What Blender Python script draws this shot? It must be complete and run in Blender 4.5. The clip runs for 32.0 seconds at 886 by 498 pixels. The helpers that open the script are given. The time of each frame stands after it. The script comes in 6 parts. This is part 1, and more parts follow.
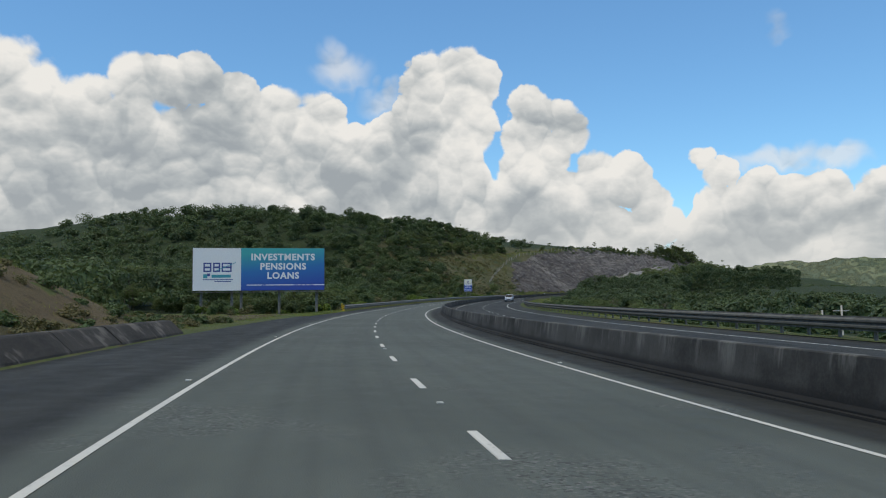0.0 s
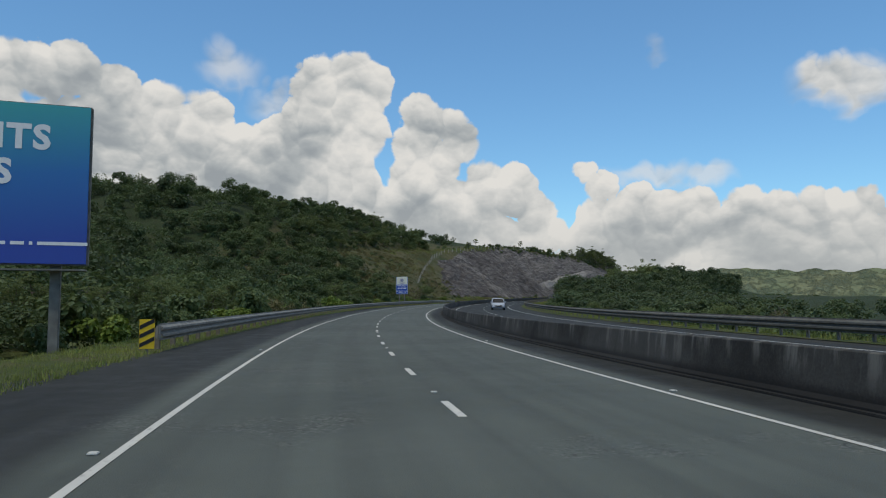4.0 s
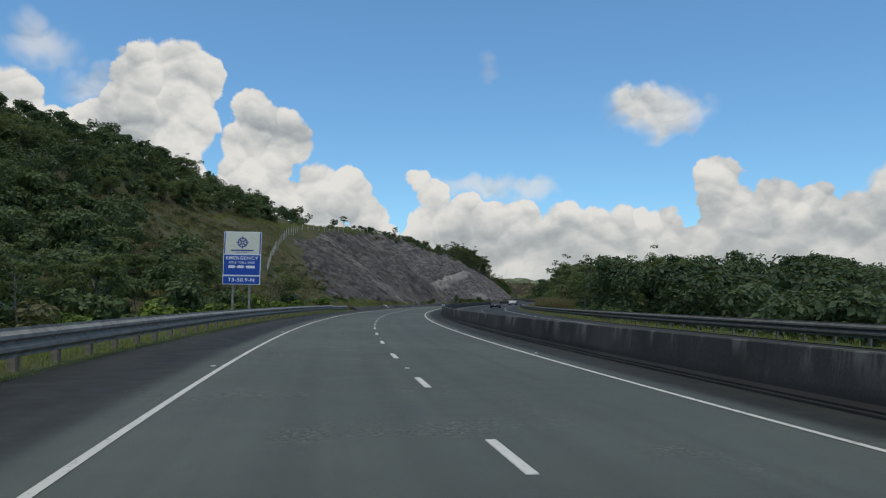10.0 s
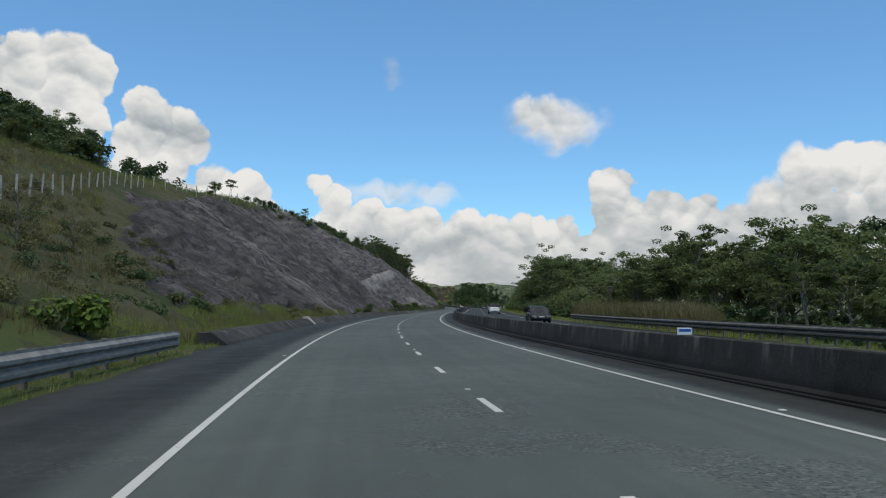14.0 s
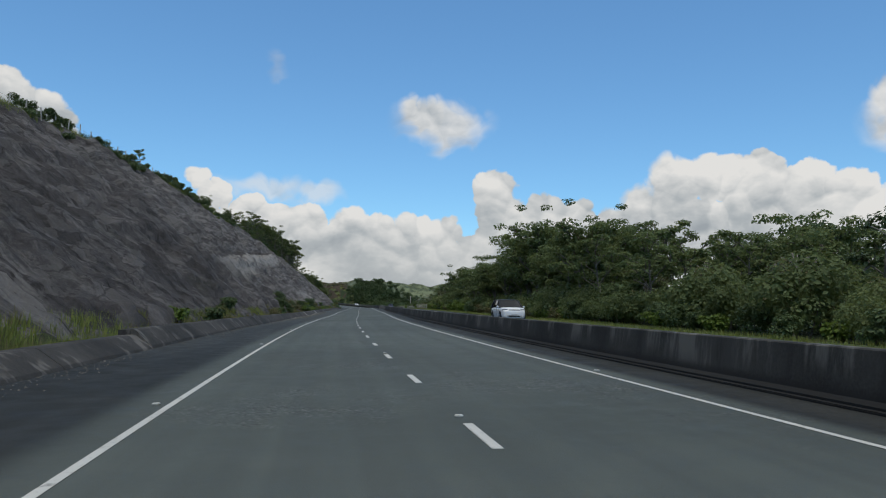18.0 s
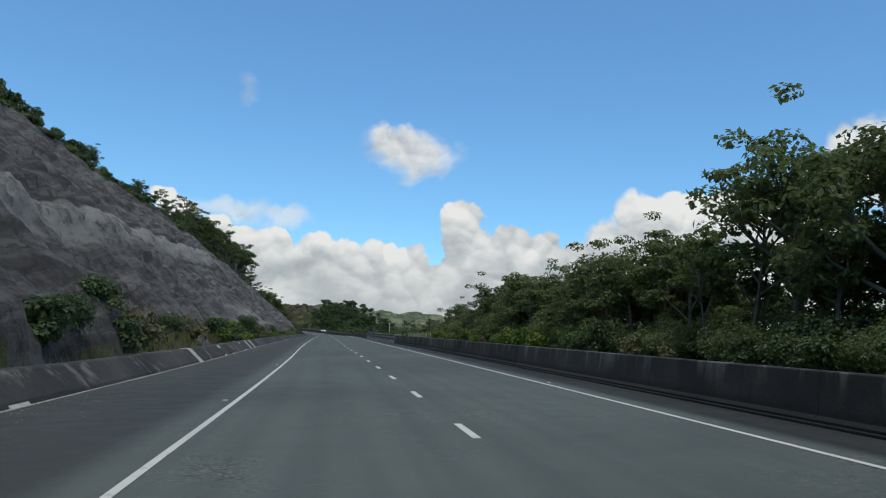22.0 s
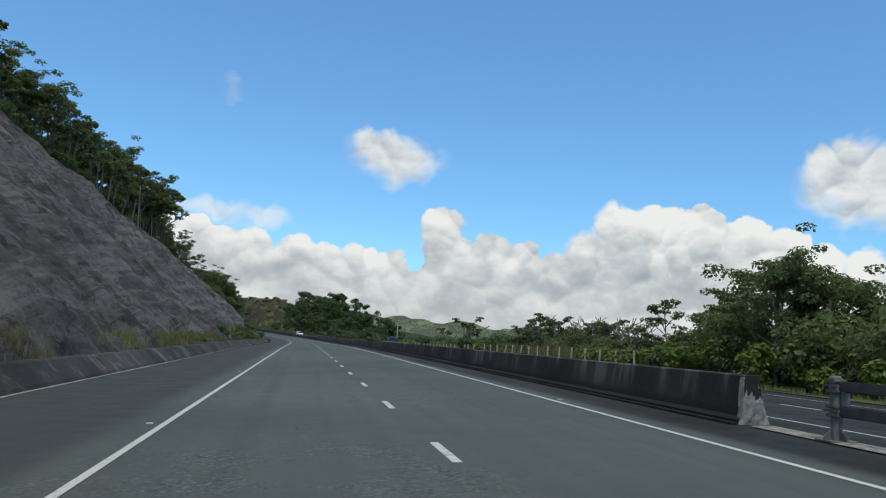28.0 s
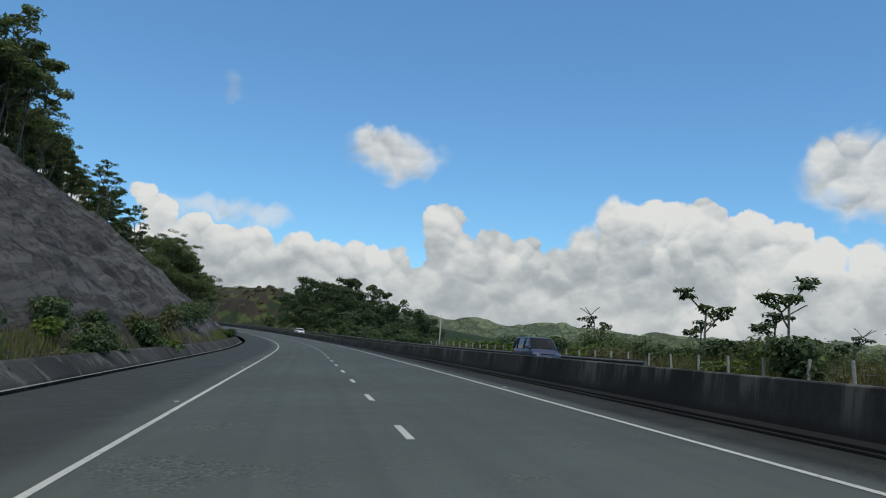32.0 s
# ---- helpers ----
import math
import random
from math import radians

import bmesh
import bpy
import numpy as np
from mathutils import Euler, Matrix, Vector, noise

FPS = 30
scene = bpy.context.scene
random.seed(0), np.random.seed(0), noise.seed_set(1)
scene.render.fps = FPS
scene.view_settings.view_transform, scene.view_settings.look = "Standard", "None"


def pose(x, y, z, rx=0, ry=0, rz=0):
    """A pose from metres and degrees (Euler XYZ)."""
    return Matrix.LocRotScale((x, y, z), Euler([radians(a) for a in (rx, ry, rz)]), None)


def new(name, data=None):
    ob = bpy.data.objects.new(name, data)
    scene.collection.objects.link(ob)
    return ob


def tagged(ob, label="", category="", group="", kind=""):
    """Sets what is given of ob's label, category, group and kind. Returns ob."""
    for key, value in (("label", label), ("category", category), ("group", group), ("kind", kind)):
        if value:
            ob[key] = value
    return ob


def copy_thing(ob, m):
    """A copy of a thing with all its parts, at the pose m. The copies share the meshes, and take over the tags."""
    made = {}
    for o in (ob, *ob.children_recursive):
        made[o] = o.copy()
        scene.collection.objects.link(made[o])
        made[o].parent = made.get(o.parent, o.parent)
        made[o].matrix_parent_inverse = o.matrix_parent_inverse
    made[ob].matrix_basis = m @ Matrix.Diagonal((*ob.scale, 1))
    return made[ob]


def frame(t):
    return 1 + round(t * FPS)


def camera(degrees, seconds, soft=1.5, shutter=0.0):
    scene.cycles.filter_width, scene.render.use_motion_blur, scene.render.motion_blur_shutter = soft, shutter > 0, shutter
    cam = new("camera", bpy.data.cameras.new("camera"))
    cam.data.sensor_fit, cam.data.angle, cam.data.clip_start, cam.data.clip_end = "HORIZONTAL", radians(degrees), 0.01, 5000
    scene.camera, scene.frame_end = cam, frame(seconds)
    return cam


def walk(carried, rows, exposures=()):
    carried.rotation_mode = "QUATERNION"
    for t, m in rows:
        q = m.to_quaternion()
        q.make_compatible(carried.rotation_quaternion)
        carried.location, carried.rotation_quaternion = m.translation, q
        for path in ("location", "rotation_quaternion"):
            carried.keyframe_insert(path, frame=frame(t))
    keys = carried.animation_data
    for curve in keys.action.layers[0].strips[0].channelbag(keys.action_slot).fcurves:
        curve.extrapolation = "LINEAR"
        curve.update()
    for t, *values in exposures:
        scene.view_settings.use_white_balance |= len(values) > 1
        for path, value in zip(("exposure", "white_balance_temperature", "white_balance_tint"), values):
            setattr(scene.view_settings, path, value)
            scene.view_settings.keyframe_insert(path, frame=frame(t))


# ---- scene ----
# The alignment of the road: headings, grades and crossfall at even stations, in degrees and metres.
STATION = np.arange(-120.0, 1000.0, 2.0)
HEADING = np.interp(STATION, np.arange(-120, 961, 40), [-16.4, -10.9, -5.47, 0, 5.21, 9.77, 14.84, 19.59, 24.73, 29.75, 33.79, 37.82, 39.51, 41.23, 40.25, 40.95,
                                                        40.93, 40.96, 41.03, 40.69, 37.72, 33.28, 28.32, 23.29, 18.27, 13.24, 8.21, 3.19])
GRADE = np.interp(STATION, np.arange(-40, 981, 60), [0.0004, 0.0029, 0.006, 0.0157, 0.0161, 0.0168, 0.0201, 0.0192, 0.0221, 0.0207, 0.0196, 0.0148,
                                                     0.02, 0.0314, 0.0367, 0.0355, 0.0312, 0.026])
FALL = np.interp(STATION, np.arange(-40, 921, 120), [0.044, -0.001, -0.005, -0.018, -0.059, -0.065, -0.037, -0.025, -0.013])
HEADING = np.radians(HEADING)


def summed(rate):
    total = np.concatenate([[0], np.cumsum((rate[1:] + rate[:-1]) * 1.0)])
    return total - np.interp(0, STATION, total)


LINE_X, LINE_Y, LINE_Z = summed(np.sin(HEADING)), summed(np.cos(HEADING)), summed(GRADE)


def heading(s):
    return np.interp(s, STATION, HEADING)


def road(s, lat, h=0.0):
    """World places at station s, lat metres right of the lane line, h above the carriageway's plane (arrays or numbers)."""
    s, lat = np.asarray(s, float), np.asarray(lat, float)
    a = heading(s)
    z = np.interp(s, STATION, LINE_Z) - np.clip(lat, -12, 6) * np.interp(s, STATION, FALL) + h
    return np.stack(np.broadcast_arrays(np.interp(s, STATION, LINE_X) + lat * np.cos(a), np.interp(s, STATION, LINE_Y) - lat * np.sin(a), z), -1)


def stand(s, lat, h=0.0, turn=0.0, scale=1.0):
    """The pose of a thing that stands upright at that place, its y along the road."""
    p = road(s, lat, h)
    return Matrix.LocRotScale(Vector(p), Euler((0, 0, -float(heading(s)) + radians(turn))), (scale, scale, scale))


def along(s, lat, h, length, back=False):
    """The pose of a piece whose y runs along the road, tilted with it, its middle at station s."""
    a, b = Vector(road(s - length / 2, lat, h)), Vector(road(s + length / 2, lat, h))
    y = (b - a).normalized() * (-1 if back else 1)
    q = Vector(road(s, lat + 1, h)) - Vector(road(s, lat, h))
    x = (q - y * q.dot(y)).normalized() * (-1 if back else 1)
    m = Matrix((x, y, x.cross(y))).transposed().to_4x4()
    m.translation = (a + b) / 2
    return m


# ---- the camera's drive: seconds, x, y, z, turn, tilt, lean ----
DRIVE = (
    (0, -1.61, -7.34, 1.401, -9.26, 4.02, -0.65),
    (0.5, -1.70, 1.31, 1.414, -10.24, 3.97, -0.30),
    (1, -1.62, 9.98, 1.429, -11.12, 4.03, -0.02),
    (1.5, -1.36, 18.69, 1.453, -12.34, 3.94, -0.02),
    (2, -0.94, 27.42, 1.480, -13.41, 4.19, -0.11),
    (2.5, -0.26, 36.15, 1.534, -14.36, 4.48, -0.17),
    (3, 0.57, 44.89, 1.590, -15.61, 4.25, -0.55),
    (3.5, 1.48, 53.67, 1.611, -16.62, 4.31, -0.41),
    (4, 2.56, 62.46, 1.637, -17.72, 4.45, -0.14),
    (4.5, 3.78, 71.23, 1.665, -18.82, 4.60, 0.12),
    (5, 5.15, 79.92, 1.698, -19.93, 4.78, 0.38),
    (5.5, 6.67, 88.54, 1.744, -21.03, 4.93, 0.65),
    (6, 8.35, 97.09, 1.801, -21.94, 5.01, 0.89),
    (6.5, 10.26, 105.54, 1.895, -23.12, 5.03, 0.90),
    (7, 12.32, 113.90, 2.001, -23.98, 5.06, 0.89),
    (7.5, 14.54, 122.18, 2.103, -25.39, 5.18, 0.82),
    (8, 16.90, 130.36, 2.217, -26.35, 5.32, 0.81),
    (8.5, 19.41, 138.52, 2.340, -27.38, 5.33, 0.75),
    (9, 22.10, 146.76, 2.471, -28.51, 5.38, 0.74),
    (9.5, 24.91, 155.07, 2.608, -29.58, 5.21, 0.79),
    (10, 27.89, 163.43, 2.748, -30.58, 4.89, 0.90),
    (10.5, 31.08, 171.85, 2.880, -31.43, 5.04, 1.05),
    (11, 34.47, 180.31, 3.015, -32.43, 5.02, 1.21),
    (11.5, 38.09, 188.82, 3.179, -33.25, 5.08, 1.10),
    (12, 41.93, 197.34, 3.345, -34.22, 4.88, 1.02),
    (12.5, 45.94, 205.84, 3.494, -35.10, 5.17, 0.94),
    (13, 50.13, 214.27, 3.644, -36.08, 5.24, 0.77),
    (13.5, 54.51, 222.57, 3.789, -37.18, 5.24, 0.77),
    (14, 59.08, 230.80, 3.936, -38.08, 5.47, 0.78),
    (14.5, 63.79, 238.92, 4.078, -39.59, 5.34, 1.14),
    (15, 68.64, 246.96, 4.222, -40.97, 5.39, 1.61),
    (15.5, 73.71, 254.86, 4.379, -42.06, 5.32, 1.39),
    (16, 78.90, 262.69, 4.542, -43.10, 5.31, 1.28),
    (16.5, 84.22, 270.42, 4.710, -44.14, 5.31, 1.18),
    (17, 89.67, 278.07, 4.882, -45.18, 5.30, 1.08),
    (17.5, 95.25, 285.63, 5.060, -46.23, 5.30, 0.98),
    (18, 100.95, 293.11, 5.244, -46.91, 5.51, 0.98),
    (18.5, 106.72, 300.53, 5.425, -47.93, 5.45, 1.42),
    (19, 112.55, 307.88, 5.604, -48.87, 5.48, 1.93),
    (19.5, 118.38, 315.26, 5.781, -48.90, 5.73, 2.25),
    (20, 124.27, 322.61, 5.957, -49.55, 6.17, 2.49),
    (20.5, 130.26, 329.89, 6.134, -49.23, 7.03, 2.23),
    (21, 136.32, 337.14, 6.312, -49.36, 7.44, 2.01),
    (21.5, 142.36, 344.47, 6.487, -49.32, 7.69, 2.28),
    (22, 148.46, 351.78, 6.664, -49.44, 7.79, 2.59),
    (22.5, 154.66, 359.05, 6.849, -49.68, 7.91, 2.88),
    (23, 160.88, 366.32, 7.039, -49.33, 8.13, 3.16),
    (23.5, 167.09, 373.63, 7.231, -50.54, 8.09, 3.61),
    (24, 173.30, 381.00, 7.427, -50.92, 8.08, 4.06),
    (24.5, 179.59, 388.30, 7.624, -50.99, 8.13, 4.10),
    (25, 185.90, 395.61, 7.831, -50.99, 8.37, 4.07),
    (25.5, 192.22, 402.90, 8.048, -51.09, 8.30, 4.11),
    (26, 198.56, 410.17, 8.262, -51.06, 8.34, 4.15),
    (26.5, 204.92, 417.40, 8.474, -51.03, 8.39, 4.19),
    (27, 211.31, 424.63, 8.684, -50.99, 8.43, 4.23),
    (27.5, 217.66, 431.86, 8.890, -50.96, 8.47, 4.28),
    (28, 224.00, 439.10, 9.093, -50.92, 8.36, 4.14),
    (28.5, 230.34, 446.32, 9.291, -50.94, 8.37, 4.13),
    (29, 236.66, 453.52, 9.486, -51.00, 8.36, 4.15),
    (29.5, 242.96, 460.71, 9.681, -51.01, 8.33, 4.15),
    (30, 249.25, 467.88, 9.874, -50.98, 8.29, 4.12),
    (30.5, 255.50, 475.05, 10.065, -50.92, 8.31, 4.10),
    (31, 261.74, 482.20, 10.254, -50.81, 8.29, 4.06),
    (31.5, 267.96, 489.33, 10.441, -50.76, 8.38, 3.92),
    (32, 274.16, 496.43, 10.620, -50.80, 8.10, 3.65),
)
cam = camera(61.0, 32.0, soft=1.1)
walk(cam, [(t, pose(x, y, z, 0, 0, turn) @ pose(0, 0, 0, 90 + tilt) @ pose(0, 0, 0, 0, 0, lean)) for t, x, y, z, turn, tilt, lean in DRIVE],
     [(0, -0.1, 6900, 10), (2, -0.12, 6900, 10), (3, -0.28, 6900, 10), (6, -0.25, 6900, 10), (8, -0.27, 6900, 10), (11, -0.2, 6850, 10), (13, -0.12, 6800, 10), (16, -0.16, 6750, 10), (18, -0.24, 6700, 10), (19, -0.14, 6700, 10), (20, 0.1, 6700, 10), (21, -0.06, 6650, 9), (22, -0.12, 6600, 8), (24, -0.06, 6600, 8), (28, -0.04, 6600, 8), (30, -0.2, 6600, 8), (31, -0.26, 6600, 8), (32, -0.26, 6600, 8)])

# ---- sky, clouds and sun ----
SUN_TURN, SUN_HEIGHT = 225.0, 62.0


class Graph:
    """Short names for building a node tree."""

    def __init__(self, tree):
        self.tree = tree
        tree.nodes.clear()

    def node(self, kind, **inputs):
        n = self.tree.nodes.new("ShaderNode" + kind)
        for key, value in inputs.items():
            if key in n.inputs:
                self.put(value, n.inputs[key])
        return n

    def put(self, value, socket):
        if isinstance(value, bpy.types.NodeSocket):
            self.tree.links.new(value, socket)
        elif value is not None:
            socket.default_value = value

    def math(self, op, a, b=None, c=None, clamp=False):
        n = self.tree.nodes.new("ShaderNodeMath")
        n.operation, n.use_clamp = op, clamp
        for i, v in enumerate((a, b, c)):
            self.put(v, n.inputs[i])
        return n.outputs[0]

    def vector(self, op, a, b=None, out=0):
        n = self.tree.nodes.new("ShaderNodeVectorMath")
        n.operation = op
        self.put(a, n.inputs[0])
        if b is not None:
            self.put(b, n.inputs[3] if op == "SCALE" else n.inputs[1])
        return n.outputs[out]

    def noise(self, vector, scale, detail=4.0, rough=0.55, distortion=0.0, out=0):
        n = self.node("TexNoise", Scale=scale, Detail=detail, Roughness=rough, Distortion=distortion)
        if vector is not None:
            self.put(vector, n.inputs["Vector"])
        return n.outputs[out]

    def ramp(self, fac, stops, mode="LINEAR"):
        n = self.node("ValToRGB")
        n.color_ramp.interpolation = mode
        e = n.color_ramp.elements
        while len(e) < len(stops):
            e.new(0.5)
        for k, (p, c) in zip(e, stops):
            k.position, k.color = p, (*c, 1) if not isinstance(c, float) else (c, c, c, 1)
        self.put(fac, n.inputs[0])
        return n.outputs[0]

    def mix(self, fac, a, b, mode="MIX"):
        n = self.tree.nodes.new("ShaderNodeMix")
        n.data_type, n.blend_type = "RGBA", mode
        self.put(fac, n.inputs[0])
        self.put(a if isinstance(a, bpy.types.NodeSocket) else (*a, 1), n.inputs[6])
        self.put(b if isinstance(b, bpy.types.NodeSocket) else (*b, 1), n.inputs[7])
        return n.outputs[2]

    def span(self, v, a, b, c=0.0, d=1.0, smooth=True):
        n = self.node("MapRange")
        n.interpolation_type, n.clamp = ("SMOOTHSTEP" if smooth else "LINEAR"), True
        for i, q in enumerate((v, a, b, c, d)):
            self.put(q, n.inputs[i])
        return n.outputs[0]


def build_sky():
    world = bpy.data.worlds.new("sky")
    scene.world = world
    world.use_nodes = True
    g = Graph(world.node_tree)
    sky = g.node("TexSky")
    sky.sky_type, sky.sun_disc = "NISHITA", False
    sky.sun_elevation, sky.sun_rotation = radians(SUN_HEIGHT), radians(SUN_TURN)
    sky.air_density, sky.dust_density, sky.ozone_density, sky.altitude = 1.0, 0.3, 2.0, 300.0
    way = g.node("TexCoord").outputs["Generated"]
    sep = g.node("SeparateXYZ", Vector=way)
    x, y, z = sep.outputs
    azimuth = g.math("MULTIPLY", g.math("ARCTAN2", x, y), 57.2958)
    height = g.math("MULTIPLY", g.math("ARCSINE", z), 57.2958)

    # heaped, cauliflower-like forms: rounded cells at three sizes
    stir = g.vector("ADD", way, g.vector("SCALE", g.vector("SUBTRACT", g.noise(way, 7.0, 3.0, 0.55, out=1), (0.5, 0.5, 0.5)), 0.10))

    def heap(scale, rise=0.0):
        v = g.vector("ADD", stir, (0, 0, rise)) if rise else stir
        n = g.node("TexVoronoi", Scale=scale, Vector=v)
        q = n.outputs["Distance"]
        return g.math("MAXIMUM", g.math("SUBTRACT", 1.0, g.math("MULTIPLY", g.math("MULTIPLY", q, q), 1.7)), 0.0)

    big, middle, small = heap(11.0), heap(26.0), heap(60.0)
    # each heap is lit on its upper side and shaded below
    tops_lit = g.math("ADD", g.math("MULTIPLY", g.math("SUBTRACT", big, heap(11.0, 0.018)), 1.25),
                      g.math("ADD", g.math("MULTIPLY", g.math("SUBTRACT", middle, heap(26.0, 0.009)), 0.95), g.math("MULTIPLY", g.math("SUBTRACT", small, heap(60.0, 0.004)), 0.3)))
    ragged = g.noise(way, 70.0, 4.0, 0.6)
    lumps = g.math("ADD", g.math("MULTIPLY", big, 0.85), g.math("ADD", g.math("MULTIPLY", middle, 0.95), g.math("ADD", g.math("MULTIPLY", small, 0.55), g.math("MULTIPLY", ragged, 0.5))))
    lift = g.math("SUBTRACT", lumps, 1.95)
    bend = g.vector("SCALE", g.vector("SUBTRACT", g.noise(way, 10.0, 4.0, 0.6, out=1), (0.5, 0.5, 0.5)), 1.6)
    bs = g.node("SeparateXYZ", Vector=bend)
    az, el = g.math("ADD", azimuth, bs.outputs[0]), g.math("SUBTRACT", height, lift)
    # the cumulus heads: rounded domes, each with a direction and a half width
    crumple = g.vector("SCALE", g.vector("SUBTRACT", g.noise(way, 16.0, 5.0, 0.6, out=1), (0.5, 0.5, 0.5)), 0.030)
    turned = g.vector("NORMALIZE", g.vector("ADD", way, crumple))
    raised = g.vector("NORMALIZE", g.vector("ADD", turned, (0, 0, 0.021)))

    def heads(v):
        """Degrees within the outline of the nearest dome."""
        best = None
        for domes in CLOUDS.values():
            for a, e, r in domes:
                a, e, r = radians(a), radians(e), radians(r)
                c = g.vector("DOT_PRODUCT", v, (math.sin(a) * math.cos(e), math.cos(a) * math.cos(e), math.sin(e)), out=1)
                f = g.math("MULTIPLY_ADD", c, 1 / math.sin(r), -math.cos(r) / math.sin(r))
                best = f if best is None else g.math("MAXIMUM", best, f)
        return g.math("MAXIMUM", g.math("MULTIPLY", best, 57.2958), -2.0)

    domes, above = heads(turned), heads(raised)
    # the bank between and under the heads: its top against the compass
    tops = g.node("FloatCurve")
    curve = tops.mapping.curves[0]
    for a, e in CLOUD_TOPS:
        curve.points.new((a + 40) / 160, e / 30)
    curve.points[0].location, curve.points[-1].location = (0, 0.45), (1, 0.38)
    for q in curve.points:
        q.handle_type = "AUTO_CLAMPED"
    tops.mapping.update()
    g.put(g.math("DIVIDE", g.math("ADD", az, 40.0), 160.0), tops.inputs["Value"])
    fill = g.math("SUBTRACT", g.math("MULTIPLY", tops.outputs[0], 30.0), el)
    puffy = g.math("MULTIPLY_ADD", lift, 0.42, 0.32)
    below = g.math("MAXIMUM", g.math("ADD", domes, puffy), g.math("ADD", fill, 1.3))
    veil = g.noise(way, 8.0, 3.0, 0.5)
    edge = g.span(veil, 0.5, 0.7, 0.16, 0.6)
    cover = g.span(below, g.math("MULTIPLY", edge, -0.4), edge)

    def puff(a, e, ra, re, strong, soft=0.6):
        u, v = g.math("DIVIDE", g.math("SUBTRACT", az, a), ra), g.math("DIVIDE", g.math("SUBTRACT", el, e), re)
        r = g.math("SQRT", g.math("ADD", g.math("MULTIPLY", u, u), g.math("MULTIPLY", v, v)))
        return g.span(r, 1.0, 1.0 - soft, 0.0, strong)

    lone = None
    for values in PUFFS:
        q = puff(*values)
        lone = q if lone is None else g.math("MAXIMUM", lone, q)
    # a thick unseen cloud layer, added overhead above the view for soft neutral light
    unseen_deck = g.math("MULTIPLY", g.span(height, 33.0, 46.0), g.span(veil, 0.3, 0.5, 0.55, 1.0))
    cover = g.math("MAXIMUM", g.math("MAXIMUM", cover, lone), unseen_deck)
    # light on the clouds: each head is bright above and grey below, with hollows between
    hollow = g.noise(g.vector("MULTIPLY", way, (1.0, 1.0, 1.7)), 7.0, 5.0, 0.6)
    head = g.span(below, 0.0, 3.2, 1.0, 0.0)
    slope = g.math("MULTIPLY", g.math("SUBTRACT", domes, above), g.span(domes, -1.0, 0.8))
    form = g.math("ADD", g.math("MULTIPLY", tops_lit, 0.50), g.math("ADD", g.math("MULTIPLY", middle, 0.12), g.math("MULTIPLY", ragged, 0.12)))
    lit = g.math("ADD", g.math("MULTIPLY_ADD", head, 0.30, form), g.math("MULTIPLY_ADD", g.math("SUBTRACT", hollow, 0.5), 2.4, 0.23))
    lit = g.math("MULTIPLY_ADD", slope, 0.22, lit, clamp=True)
    white = g.ramp(lit, ((0.0, (0.36, 0.41, 0.46)), (0.3, (0.48, 0.53, 0.57)), (0.55, (0.64, 0.675, 0.70)), (0.75, (0.76, 0.785, 0.80)), (0.95, (0.87, 0.88, 0.88))))
    haze = g.span(height, 0.5, 9.0, 0.5, 0.0)
    white = g.mix(haze, white, (0.60, 0.635, 0.65))
    blue = g.vector("MULTIPLY", sky.outputs[0], (SKY_GAIN * 0.655, SKY_GAIN * 1.0, SKY_GAIN * 1.17))
    blue = g.vector("SCALE", blue, g.span(height, 6.0, 28.0, 0.88, 1.04, smooth=False))
    up = g.span(height, -3.0, 0.0)
    colour = g.mix(cover, blue, white)
    colour = g.mix(up, (0.10, 0.12, 0.09), colour)
    back = g.node("Background", Color=colour, Strength=1.0)
    out = g.node("OutputWorld")
    g.put(back.outputs[0], out.inputs[0])


SKY_GAIN = 0.168
